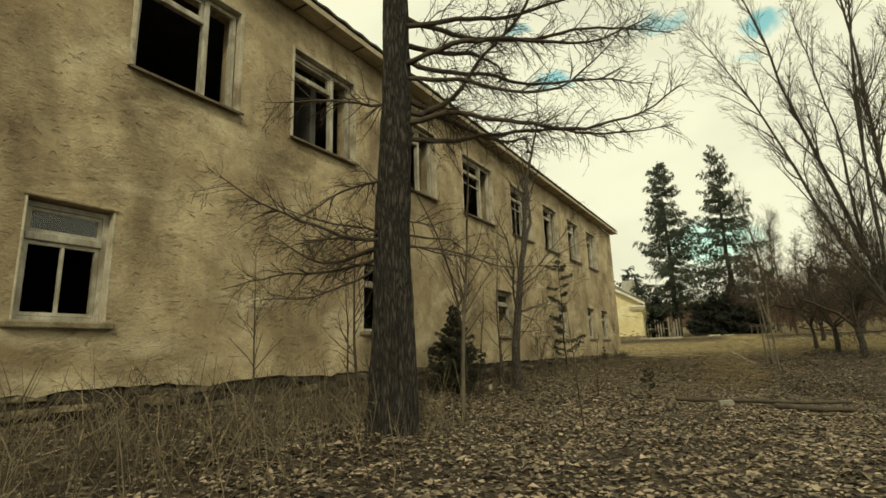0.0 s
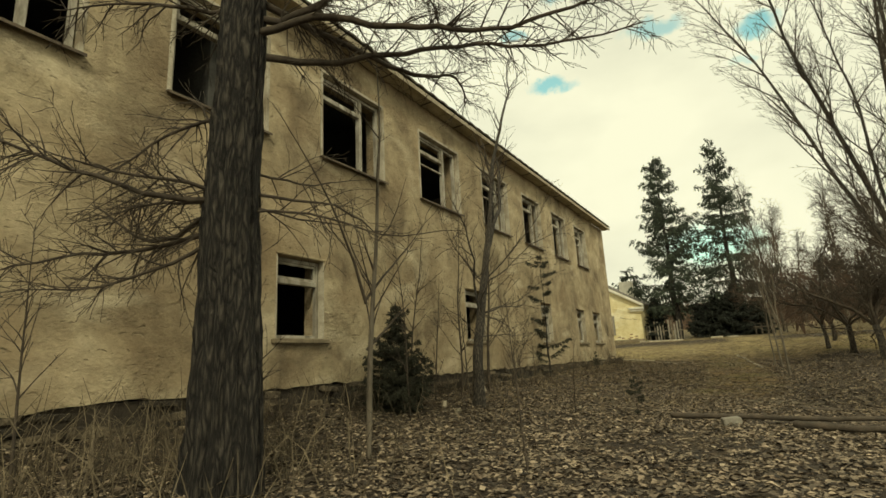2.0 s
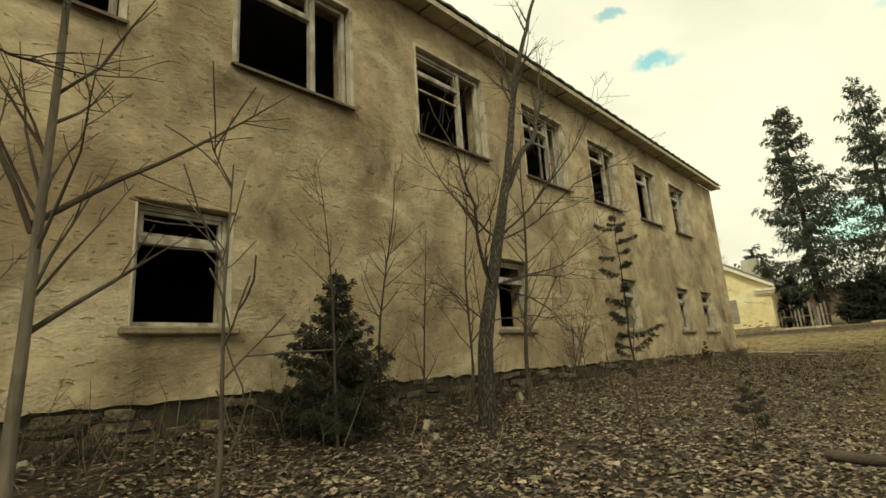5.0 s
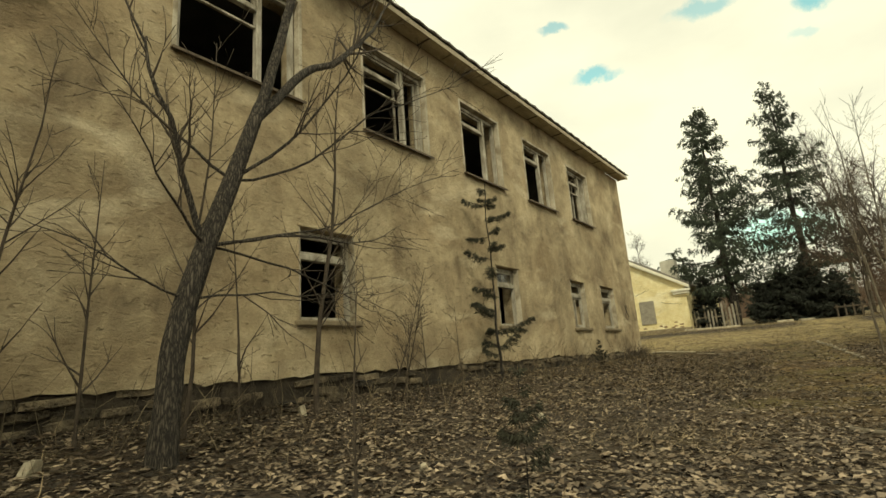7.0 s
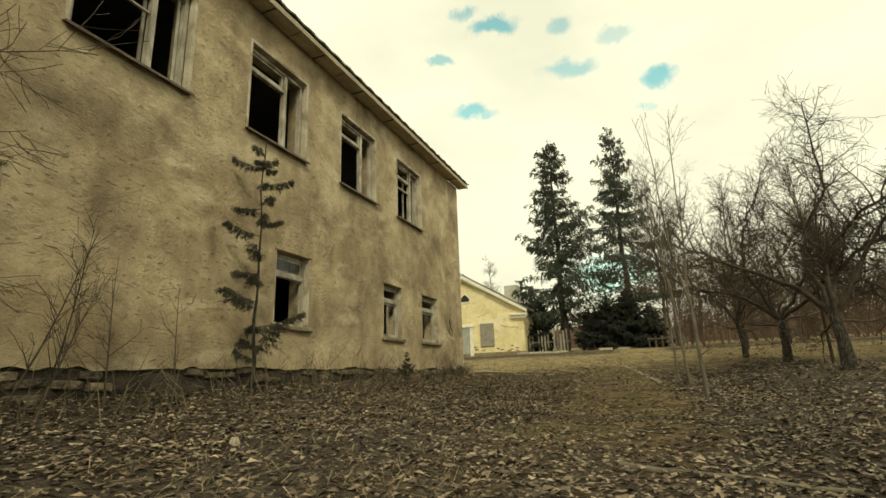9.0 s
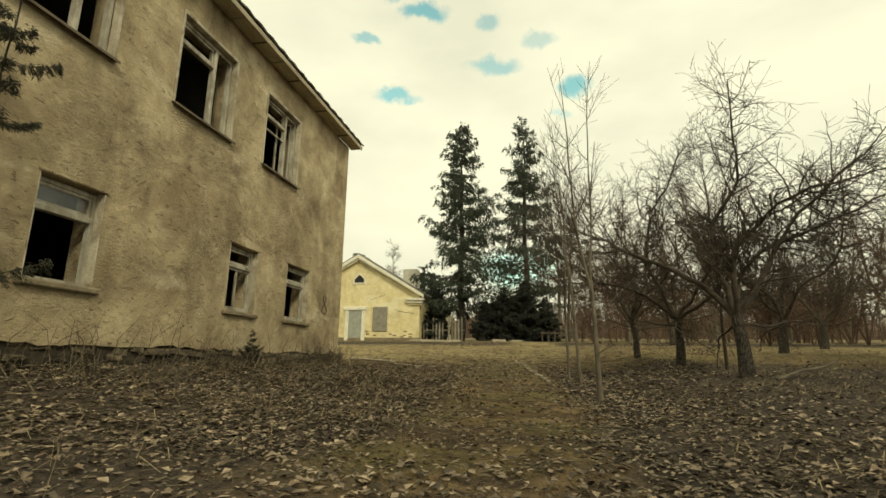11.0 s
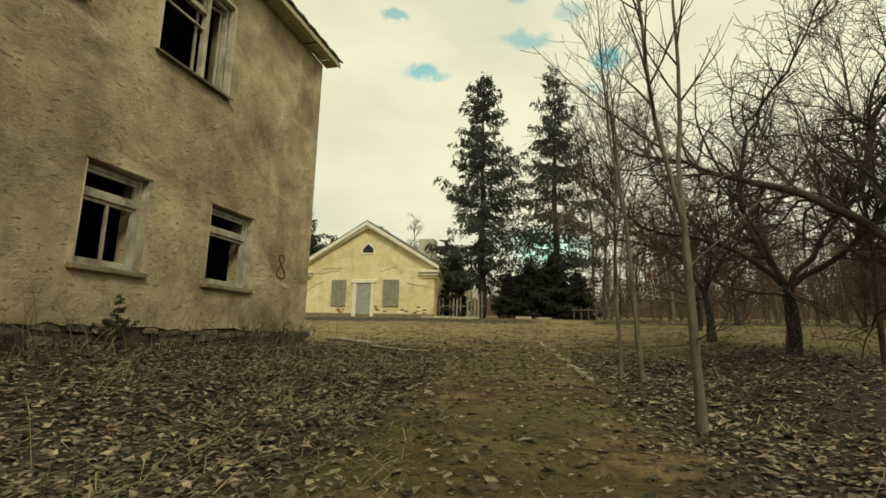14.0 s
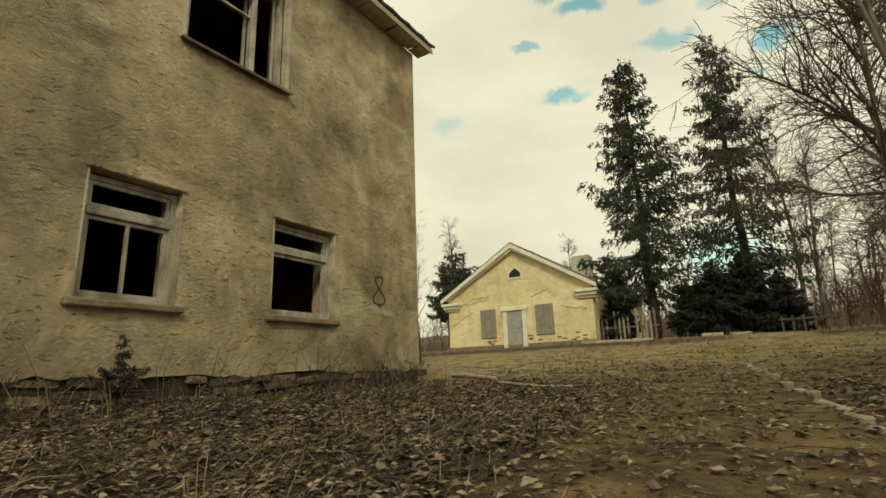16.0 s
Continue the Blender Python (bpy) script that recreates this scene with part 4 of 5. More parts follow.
def rough_trunk(V, F, pts, radii, sides=18, amount=0.10, freq=3.2):
    """A trunk with vertical bark ridges along a bent line."""
    q, r = [], []
    for i in range(len(pts) - 1):
        n = max(2, int((pts[i + 1] - pts[i]).length / 0.09))
        for k in range(n):
            q.append(pts[i].lerp(pts[i + 1], k / n))
            r.append(radii[i] + (radii[i + 1] - radii[i]) * k / n)
    q.append(pts[-1])
    r.append(radii[-1])
    for k in range(2):
        q = [q[0]] + [(q[i - 1] + q[i] * 2 + q[i + 1]) / 4 for i in range(1, len(q) - 1)] + [q[-1]]
    b0 = len(V)
    tube(V, F, q, r, sides)
    for i in range(b0, len(V)):
        c = q[(i - b0) // sides]
        out = Vector(V[i]) - c
        u = out.normalized()
        g = 1 - abs(noise.noise((u.x * freq, u.y * freq, c.z * 0.9))) * 2.2
        V[i] = tuple(c + out * (1 + amount * g + 0.4 * amount * noise.noise((u.x * 7, u.y * 7, c.z * 4))))


def larch():
    """The big rough-barked tree close to the start, with long drooping boughs."""
    w = Wood(11)
    rnd = w.rnd
    n, sides = 150, 64
    pts = [Vector((0.03 + 0.02 * math.sin(i * 0.165) + 0.0048 * i, -0.0026 * i, 0.0863 * i)) for i in range(n)]
    radii = [0.246 + 0.085 * math.exp(-i * 0.12) - 0.0014 * i for i in range(n)]
    V, F = w.m["trunk"]
    tube(V, F, pts, radii, sides)
    for i, v in enumerate(V):
        q, c = Vector(v), pts[min(i // sides, n - 1)]
        out = Vector((q.x - c.x, q.y - c.y, 0))
        u = out.normalized()
        ridge = 1 - abs(noise.noise((u.x * 4.6, u.y * 4.6, q.z * 0.9))) * 2.6
        plate = noise.noise((u.x * 10, u.y * 10, q.z * 3.4))
        s = 1 + 0.11 * ridge + 0.10 * plate - 0.05
        V[i] = (c.x + out.x * s, c.y + out.y * s, q.z)
    pts = pts[::4]
    o = opts(levels=3, count=(0, 28, 9), wander=0.14, rise=(0, 0.022, -0.05, -0.09), len=(0, 0.62, 0.26), angle=(0, 0.8, 0.8), start=(0, 0.08, 0.1),
             rad=(0, 0.0085, 0.0038), seg=(0.3, 0.16, 0.10, 0.08), ref=(1, 2.0, 0.6), taper=0.35, thin=0.0022)
    right, fwd = Vector((0.857, 0.515, 0)), Vector((-0.515, 0.857, 0))
    def way(r, f, z):
        return right * r + fwd * f + Vector((0, 0, z))
    low = [(2.3, way(-1, 0.1, -0.12), 2.4, 0.034), (2.35, way(-0.9, -0.35, -0.15), 2.1, 0.028), (2.2, way(-0.8, 0.4, -0.28), 2.1, 0.026), (2.4, way(-0.5, -0.7, 0), 1.4, 0.02),
           (2.1, way(-0.9, -0.1, -0.35), 1.7, 0.02), (2.35, way(-1, 0.25, 0.05), 1.9, 0.02), (2.3, way(1, 0.15, -0.02), 1.1, 0.014), (2.6, way(0.9, 0.6, 0.15), 1.7, 0.014),
           (2.45, way(1, 0.45, 0.0), 2.6, 0.015), (2.25, way(1, 0.15, -0.06), 2.0, 0.013), (3.1, way(-1, 0, 0.1), 1.7, 0.02), (4.1, way(-1, 0.2, 0.1), 1.8, 0.022)]
    high = [(3.65 + 0.19 * k, way(rnd.uniform(0.8, 1.0), rnd.uniform(-0.45, 0.9), rnd.uniform(-0.1, 0.05) - 0.012 * k), rnd.uniform(3.2, 4.0), rnd.uniform(0.03, 0.042)) for k in range(17)]
    few = dict(o, count=(0, 13, 4))
    for z, d, ln, r in low + high:
        i = min(int(z / 0.345), 36)
        w.limb(pts[i] + Vector((0, 0, z - 0.345 * i)), d, ln, r, 1, few if r < 0.0155 else o)
    for k in range(26):
        z = rnd.uniform(7.2, 12.5)
        w.limb(pts[int(z / 0.345)], rand_dir(rnd, 0.7), rnd.uniform(1.4, 3.0) * (1.3 - z / 16), 0.035, 1, opts(levels=2, count=(0, 7), wander=0.15, rise=(0, 0, -0.03)))
    w.done("larch_tree", "tall rough-barked tree with bare drooping boughs", "tree", at(2.92, 6.42, -0.1), (BARK, TWIG, TWIG))


larch()


def fork_tree():
    """The slim leaning tree in front of the facade; it forks at twice a man's height."""
    w = Wood(21)
    o = opts(levels=3, count=(0, 8, 4), wander=0.13, rise=(0, 0.05, 0.02), len=(0, 1.1, 0.45), start=(0, 0.25, 0.2), rad=(0, 0.018, 0.006))
    base = [Vector(q) for q in ((0, 0, 0), (0.01, 0.02, 0.5), (-0.01, 0.06, 0.95), (0.0, 0.15, 1.4), (0.01, 0.3, 1.9), (0.0, 0.55, 2.6), (0.01, 0.84, 3.5))]
    rough_trunk(*w.m["trunk"], base, [0.125, 0.10, 0.093, 0.09, 0.083, 0.074, 0.060], 20, 0.13)
    lead = opts(levels=3, count=(0, 15, 7), wander=0.07, rise=(0, 0.02, 0.03), len=(0, 1.7, 0.6), angle=(0, 0.62, 0.7), start=(0, 0.25, 0.2), rad=(0, 0.022, 0.007), ref=(1, 4.5, 1.2))
    w.limb(base[-1] - Vector((0, 0.02, 0.08)), Vector((0.0, 0.2, 1)), 6.0, 0.066, 1, lead)
    w.limb(base[-1] - Vector((0, 0.05, 0.16)), Vector((0.12, 0.72, 0.95)), 6.4, 0.058, 1, lead)
    for k, d, ln, r in ((4, (-0.05, -0.42, 1), 2.8, 0.032), (4, (0.2, 0.9, 0.12), 2.8, 0.02), (3, (0.3, 0.9, 0.1), 1.7, 0.013), (4, (0.5, -0.7, 0.4), 1.6, 0.016),
                        (5, (-0.3, -0.8, 0.6), 1.8, 0.018), (5, (0.3, 0.9, 0.35), 2.6, 0.02), (3, (0.2, -0.9, 0.3), 1.5, 0.012), (5, (0.1, 0.9, 0.0), 3.4, 0.016), (4, (0.0, 0.9, -0.1), 3.2, 0.014), (4, (0.05, 0.95, 0.3), 3.0, 0.014)):
        w.limb(base[k], Vector(d), ln, r, 1, o)
    w.done("forked_tree", "slim grey forked tree with bare twigs beside the facade", "tree", at(1.6, 13.1), (BARK_FINE, BARK_FINE, TWIG))


fork_tree()


def sapling(x, y, height, r, seed, name="sapling", label="thin bare sapling against the wall", lean=(0, 0), dense=1.0, mats=None, forks=()):
    w = Wood(seed)
    w.whole = False
    o = opts(levels=2, count=(int(15 * dense * height / 3), 6), len=(0.95 * height / 3.5, 0.36), rad=(0.010, 0.004), angle=(0.7, 0.7), start=(0.2, 0.2), wander=0.10, rise=(0.03, 0.06, 0.03), sides=6, thin=0.0025)
    w.limb(Vector((0, 0, 0)), Vector((lean[0], lean[1], 1)), height, r, 0, o)
    for z, d, ln in forks:
        o2 = opts(levels=2, count=(0, 6), len=(0, 0.5), rad=(0, 0.005), start=(0, 0.2), wander=0.05, rise=(0, 0.01, 0.02), thin=0.0025)
        w.limb(Vector((0, 0, z)), Vector(d), ln, r * 0.5, 1, o2)
    return w.done(name, label, "sapling", at(x, y), mats or (TWIG, TWIG, TWIG), "saplings along the wall")


sapling(2.9, 8.2, 4.8, 0.036, 39, dense=0.6, label="thin straight sapling with two long side shoots", mats=(BARK_PALE, TWIG, TWIG),
        forks=((1.7, (0.0, -0.33, 1.0), 2.4), (1.75, (0.0, 1.05, 0.95), 1.9), (1.2, (0.2, 0.8, 0.7), 0.9)))
for k, (x, y, h, r) in enumerate(( (0.7, 15.34, 5.2, 0.04), (0.7, 14.3, 2.6, 0.02), (0.8, 12.75, 2.6, 0.018), (0.75, 8.1, 2.2, 0.02),
                                  (1.1, 8.0, 3.4, 0.03), (0.7, 12.1, 3.6, 0.022), (0.9, 13.6, 4.4, 0.025),
                                  (1.5, 10.9, 3.2, 0.018), (0.5, 17.8, 1.9, 0.014), (3.4, 13.5, 1.5, 0.012), (0.6, 18.6, 1.6, 0.012),
                                  (2.2, 7.0, 2.6, 0.02), (1.6, 5.6, 2.2, 0.016), (4.6, 8.4, 1.7, 0.012))):
    sapling(x, y, h, r, 40 + k, lean=(random.Random(k).uniform(-0.08, 0.08), random.Random(k + 9).uniform(-0.08, 0.1)))
for k, (x, y) in enumerate(((0.6, 16.7), (0.75, 16.95), (0.5, 17.1))):
    sapling(x, y, 2.0, 0.014, 70 + k, "shrub", "many-stemmed thin bare shrub at the wall", (random.Random(k).uniform(-0.4, 0.4), random.Random(k + 5).uniform(-0.3, 0.6)), 1.6)


def conifer(name, label, base, height, r, spread, seed, mat, first=0.08, step=0.35, per=6, droop=-0.25, gaps=0.1, sprig=0.16, density=1.0, tip=0.04, belly=0.16, crown=0.82, hang=0.0, blade=0.18):
    """Trunk, whorls of drooping boughs, and needle sprays along every bough."""
    rnd = random.Random(seed)
    t = thing(name, label, "tree", at=base)
    V, F = [], []
    n = 14
    pts = [Vector((0.01 * height * noise.noise((i * 0.4, seed, 0)), 0.01 * height * noise.noise((i * 0.4, seed, 5)), height * i / n)) for i in range(n + 1)]
    tube(V, F, pts, [max(r * (1 - i / n), min(0.012, r * 0.3)) for i in range(n + 1)], 10)
    part("trunk", V, F, BARK, t, smooth=True)
    BV, BF, NV, NF = [], [], [], []
    z = height * first
    while z < height * 0.985:
        f = z / height
        reach = spread * (1 - f) ** crown * (0.45 + 0.55 * min(1, f / belly)) + tip * spread
        w0 = rnd.uniform(0, 6.28)
        k = max(3, int(per * (1 - 0.4 * f)))
        for b in range(k):
            if rnd.random() < gaps:
                continue
            w = w0 + 6.28 * b / k + rnd.uniform(-0.35, 0.35)
            ln = reach * (rnd.uniform(0.4, 1.22) if hang else rnd.uniform(0.5, 1.22))
            d0 = Vector((math.cos(w), math.sin(w), 0))
            i0 = min(int(f * n), n - 1)
            c = pts[i0] + (pts[i0 + 1] - pts[i0]) * (f * n - i0) + Vector((0, 0, rnd.uniform(-1.0, 1.0) * step))
            q = []
            m = 6
            dr = droop * (1 - f * 1.5) + rnd.uniform(-0.18, 0.18)
            for i in range(m + 1):
                s = i / m
                q.append(c + d0 * ln * s + Vector((0, 0, ln * (dr * s + 0.22 * s * s))))
            tube(BV, BF, q, [max(0.03 * ln / 2 * (1 - i / m), 0.006) for i in range(m + 1)], 4)
            side = Vector((-d0.y, d0.x, 0))
            shoots = []
            if hang:
                sprays = max(11, int(ln * 5.5))
                for j in range(sprays):
                    u = 0.10 + 0.90 * (j + rnd.random()) / sprays
                    l2 = ln * rnd.uniform(0.18, 0.42) * (1.1 - 0.62 * u)
                    sg = 1 if j % 2 else -1
                    shoots.append((min(u, 0.99), l2, (d0 * rnd.uniform(0.3, 0.9) + side * sg * rnd.uniform(0.5, 1.0) + Vector((0, 0, -hang * rnd.uniform(0.3, 1.3)))).normalized()))
                shoots += [(0.86, ln * 0.16, (d0 + Vector((0, 0, 0.25))).normalized())]
            cnt = int(density * ln * 16 / (sprig / 0.16)) + 4
            for j in range(cnt):
                s = rnd.uniform(0.12, 1.0)
                sg = rnd.choice((-1, 1))
                if shoots:
                    s, l2, sd = shoots[j % len(shoots)]
                    g = rnd.random()
                    i = min(int(s * m), m - 1)
                    p = q[i] + (q[i + 1] - q[i]) * (s * m - i) + sd * l2 * g + Vector((0, 0, -0.35 * hang * l2 * g * g)) + side * rnd.gauss(0, 0.45 * sprig) + Vector((0, 0, rnd.gauss(0, 0.35 * sprig)))
                    sl = sprig * rnd.uniform(0.6, 1.3) * (1.15 - 0.5 * g)
                    dd = (sd + Vector((rnd.gauss(0, 0.5), rnd.gauss(0, 0.5), rnd.uniform(-0.7, 0.15)))).normalized()
                else:
                    i = min(int(s * m), m - 1)
                    p = q[i] + (q[i + 1] - q[i]) * (s * m - i)
                    off = rnd.random() ** 1.4 * 0.26 * ln * (1.05 - 0.75 * s) + 0.02
                    p = p + side * sg * off + Vector((0, 0, -0.35 * off - rnd.random() ** 2 * 0.10 * ln))
                    sl = sprig * rnd.uniform(0.6, 1.4) * (1.15 - 0.5 * s) * (1 + 0.5 * (ln / max(spread, 0.1)))
                    dd = (d0 * rnd.uniform(0.3, 1.0) + side * sg * rnd.uniform(0.2, 1.1) + Vector((0, 0, rnd.uniform(-0.9, 0.2)))).normalized()
                wv = dd.cross(Vector((rnd.gauss(0, 1), rnd.gauss(0, 1), rnd.gauss(0, 1)))).normalized() * sl * blade * rnd.uniform(0.65, 1.3)
                b0 = len(NV)
                mid = p + dd * sl * 0.5
                tipp = p + dd * sl + Vector((0, 0, -0.2 * sl))
                NV += [tuple(p), tuple(mid + wv), tuple(tipp), tuple(mid - wv)]
                NF.append((b0, b0 + 1, b0 + 2, b0 + 3))
        z += step * rnd.uniform(0.8, 1.2) * (1.15 - 0.45 * f)
    tagged(part("branchwork", BV, BF, TWIG, t), kind="stuff")
    tagged(part("foliage", NV, NF, mat, t), kind="stuff")
    return t


conifer("spruce_tree", "tall dark green spruce with drooping boughs", at(0.4, 52.0), 16.9, 0.3, 4.8, 1, NEEDLE, first=0.17, step=0.42, per=10, droop=-0.44, gaps=0.27, sprig=0.24, density=7.5, belly=0.44, crown=0.80, hang=0.6)
conifer("spruce_tree", "tall thinning spruce beside a dark shed", at(4.95, 54.5), 18.0, 0.3, 4.9, 2, NEEDLE, first=0.20, step=0.50, per=9, droop=-0.50, gaps=0.32, sprig=0.24, density=7.0, belly=0.34, crown=0.88, hang=0.75)
conifer("young_spruce", "small dark young spruce beside the wall", at(1.0, 11.25), 2.0, 0.03, 0.9, 3, NEEDLE_DULL, first=0.03, step=0.085, per=9, droop=0.0, gaps=0.16, sprig=0.055, density=13, hang=0.15, crown=1.0, blade=0.13)
conifer("young_spruce", "thin sparse young spruce growing up the wall", at(0.5, 20.1), 4.3, 0.035, 0.46, 4, NEEDLE_DULL, first=0.16, step=0.36, per=3, droop=0.15, gaps=0.24, sprig=0.06, density=30.0, tip=0.75, hang=0.3, blade=0.1)
conifer("young_spruce", "tiny spruce seedling at the foundation", at(0.5, 25.5), 0.80, 0.01, 0.34, 5, NEEDLE_DULL, first=0.22, step=0.075, per=6, droop=0.75, gaps=0.12, sprig=0.035, density=16, belly=0.4, hang=0.01, blade=0.12, crown=1.3)
conifer("young_spruce", "spindly knee-high spruce seedling in the leaf litter", at(4.42, 13.9), 0.85, 0.007, 0.26, 6, NEEDLE_DULL, first=0.34, step=0.12, per=4, droop=0.1, gaps=0.25, sprig=0.04, density=16, hang=0.2, blade=0.12)
conifer("young_spruce", "small spruce at the building's corner", at(0.5, 29.4), 0.45, 0.01, 0.22, 7, NEEDLE_DULL, first=0.08, step=0.07, per=5, droop=0.5, gaps=0.15, sprig=0.03, density=12, blade=0.12)


def upright_tree(x, y, height, r, seed, label, mats, lean=(0, 0), o=None, name="bare_tree", group="bare trees of the orchard edge"):
    w = Wood(seed)
    w.whole = name != "birch_tree"
    w.limb(Vector((0, 0, 0)), Vector((lean[0], lean[1], 1)), height, r, 0, o or opts(levels=3, count=(26, 9, 5), len=(2.2, 0.8, 0.4), rad=(0.022, 0.009, 0.004), angle=(0.55, 0.6, 0.6), start=(0.25, 0.2, 0.15), rise=(0.015, 0.06, 0.04)))
    return w.done(name, label, "tree", at(x, y), mats, group)


def twin_leader(x, y, seed, label, fork, lean, height, r):
    """A slender tree whose trunk splits into two steep leaders."""
    w = Wood(seed)
    base = [Vector((lean * f * fork, 0, fork * f)) for f in (0, 0.25, 0.5, 0.75, 1.0)]
    rough_trunk(*w.m["trunk"], base, [r * 1.35, r, r * 0.93, r * 0.86, r * 0.6], 14, 0.06)
    o = opts(levels=3, count=(0, 11, 7), wander=0.045, rise=(0, 0.015, 0.04, 0.03), len=(0, 1.5, 0.6), angle=(0, 0.75, 0.6), start=(0, 0.12, 0.15), rad=(0, 0.016, 0.006), ref=(1, 3.6, 1.2), seg=(0.3, 0.3, 0.2, 0.15))
    w.limb(base[-1] - Vector((0, 0, 0.22)), Vector((lean - 0.16, 0, 1)), height - fork, r * 0.68, 1, o)
    w.limb(base[-1] - Vector((0, 0, 0.22)), Vector((lean + 0.02, 0.03, 1)), height - fork - 0.3, r * 0.66, 1, o)
    for f, d, ln in ((0.55, (-0.9, 0.3, 0.4), 0.9), (0.7, (0.7, 0.3, 0.5), 1.0), (0.85, (-0.8, -0.5, 0.35), 1.1), (0.95, (0.9, -0.2, 0.5), 1.2), (0.4, (0.5, -0.8, 0.2), 0.6)):
        w.limb(base[0].lerp(base[-1], f), Vector(d), ln, r * 0.22, 1, opts(levels=2, count=(0, 7), len=(0, 0.5), rad=(0, 0.006), start=(0, 0.2), wander=0.13, rise=(0, 0.04, 0.04)))
    w.done("bare_tree", label, "tree", at(x, y), (BARK_PALE, BARK_PALE, TWIG), "bare trees of the orchard edge")


twin_leader(7.1, 24.9, 101, "slender grey tree whose trunk splits into two steep leaders", 2.05, -0.03, 6.4, 0.038)
twin_leader(6.97, 27.6, 102, "slender pale tree leaning gently with a split crown", 2.6, -0.06, 6.0, 0.033)
upright_tree(6.75, 28.3, 5.4, 0.034, 103, "slender pale tree with upright bare branches", (BARK_PALE, TWIG, TWIG), (-0.02, 0))
upright_tree(10.1, 28.4, 5.0, 0.04, 104, "thin leaning bare stem among the apple trees", (TWIG, TWIG, TWIG), (-0.08, 0))


def apple_tree(x, y, height, r, seed, mats, stems=3):
    w = Wood(seed)
    rnd = w.rnd
    top = Vector((rnd.uniform(-0.1, 0.1), 0, height * 0.2))
    rough_trunk(*w.m["trunk"], [Vector((0, 0, 0)), top * 0.5 + Vector((0.03, 0, 0)), top], [r * 1.3, r, r * 0.9], 14, 0.12)
    o = opts(levels=3, count=(0, 27, 15), wander=0.22, rise=(0, 0.09 if height > 7 else 0.04, 0.015, 0.0), len=(0, 1.7, 0.55), angle=(0, 1.05, 1.0), start=(0, 0.15, 0.1), rad=(0, 0.02, 0.007), seg=(0.3, 0.3, 0.2, 0.16), ref=(1, 3.0, 1.2), taper=0.4, thin=0.0035)
    for s in range(stems):
        a = 6.28 * s / stems + rnd.uniform(-0.4, 0.4)
        w.limb(top - Vector((0, 0, 0.06)), Vector((math.cos(a) * 0.6, math.sin(a) * 0.6, rnd.uniform(0.8, 1.5))), height * rnd.uniform(0.7, 0.95), r * 0.55, 1, o)
    for s in range(2):
        a = rnd.uniform(0, 6.28)
        w.limb(top * 0.85, Vector((math.cos(a), math.sin(a), 0.12)), height * 0.36, r * 0.28, 1, opts(levels=3, count=(0, 16, 9), wander=0.2, rise=(0, -0.025, 0.0, 0.0), len=(0, 0.9, 0.4), angle=(0, 0.9, 0.9), start=(0, 0.25, 0.1), rad=(0, 0.014, 0.006), ref=(1, 3.0, 1.2), thin=0.0035))
    return w.done("apple_tree", "gnarled bare apple tree with a dense twiggy crown", "tree", at(x, y), mats, "apple trees of the old orchard")


for k, (x, y, h, r, st) in enumerate(((9.5, 36.2, 4.6, 0.085, 5), (8.86, 32.0, 5.6, 0.075, 5), (9.4, 29.4, 5.8, 0.09, 5), (9.96, 26.85, 6.2, 0.11, 5), (13.5, 34.0, 5.6, 0.11, 5),
                                      (13.6, 21.0, 6.2, 0.12, 4), (16.5, 30.5, 6.2, 0.12, 4), (12.0, 41.5, 5.4, 0.11, 4), (17.0, 39.0, 5.6, 0.12, 4))):
    apple_tree(x, y, h, r, 120 + k, (BARK_FINE, TWIG, TWIG_RED if k in (0, 1) else TWIG), st)

for k, (x, y, h, lx, ly) in enumerate(((9.3, 15.4, 12.0, -0.20, 0.02), (9.7, 15.8, 12.5, -0.10, 0.05), (10.1, 15.3, 12.5, -0.02, 0.0), (9.5, 14.8, 11.5, -0.27, 0.1), (10.6, 16.2, 12.5, 0.05, 0.0),
                                         (10.0, 17.0, 12.0, -0.14, 0.1), (9.6, 16.4, 11.5, -0.16, 0.0), (10.4, 15.6, 12.0, -0.07, 0.04))):
    upright_tree(x, y, h, 0.05 + 0.012 * (k % 3), 150 + k, "tall slim bare stem of a roadside clump", (BARK_FINE, TWIG, TWIG), (lx, ly),
                 opts(levels=3, count=(30, 11, 6), len=(2.6, 0.8, 0.4), rad=(0.018, 0.008, 0.004), angle=(0.42, 0.5, 0.6), start=(0.15, 0.15, 0.15), rise=(0.02, 0.05, 0.03)), group="clump of tall slim stems")

# birches and pines behind
B_OPTS = opts(levels=3, count=(34, 7, 4), len=(2.8, 1.1, 0.8), rad=(0.03, 0.012, 0.008), angle=(0.5, 0.7, 0.7), start=(0.2, 0.15, 0.1), rise=(0.01, 0.03, -0.05, -0.08), thin=0.007, seg=(0.8, 0.45, 0.35, 0.3))
proto = [upright_tree(8.0 + 5 * k, 56.0 + 5 * k, 11 + k, 0.13, 200 + k, "bare birch at the far edge of the field", (BARK_PALE, TWIG, TWIG), (0, 0), B_OPTS, "birch_tree", "birches of the field edge") for k in range(3)]
rb = random.Random(77)
for k in range(34):
    x, y = rb.uniform(7, 48), rb.uniform(56, 92)
    if k < 8:
        x, y = rb.uniform(-34, -13), rb.uniform(66, 90)
    s = rb.uniform(0.75, 1.15)
    copy_thing(proto[k % 3], Matrix.Translation(at(x, y)) @ pose(0, 0, 0, 0, 0, rb.uniform(0, 360)) @ Matrix.Scale(s, 4))
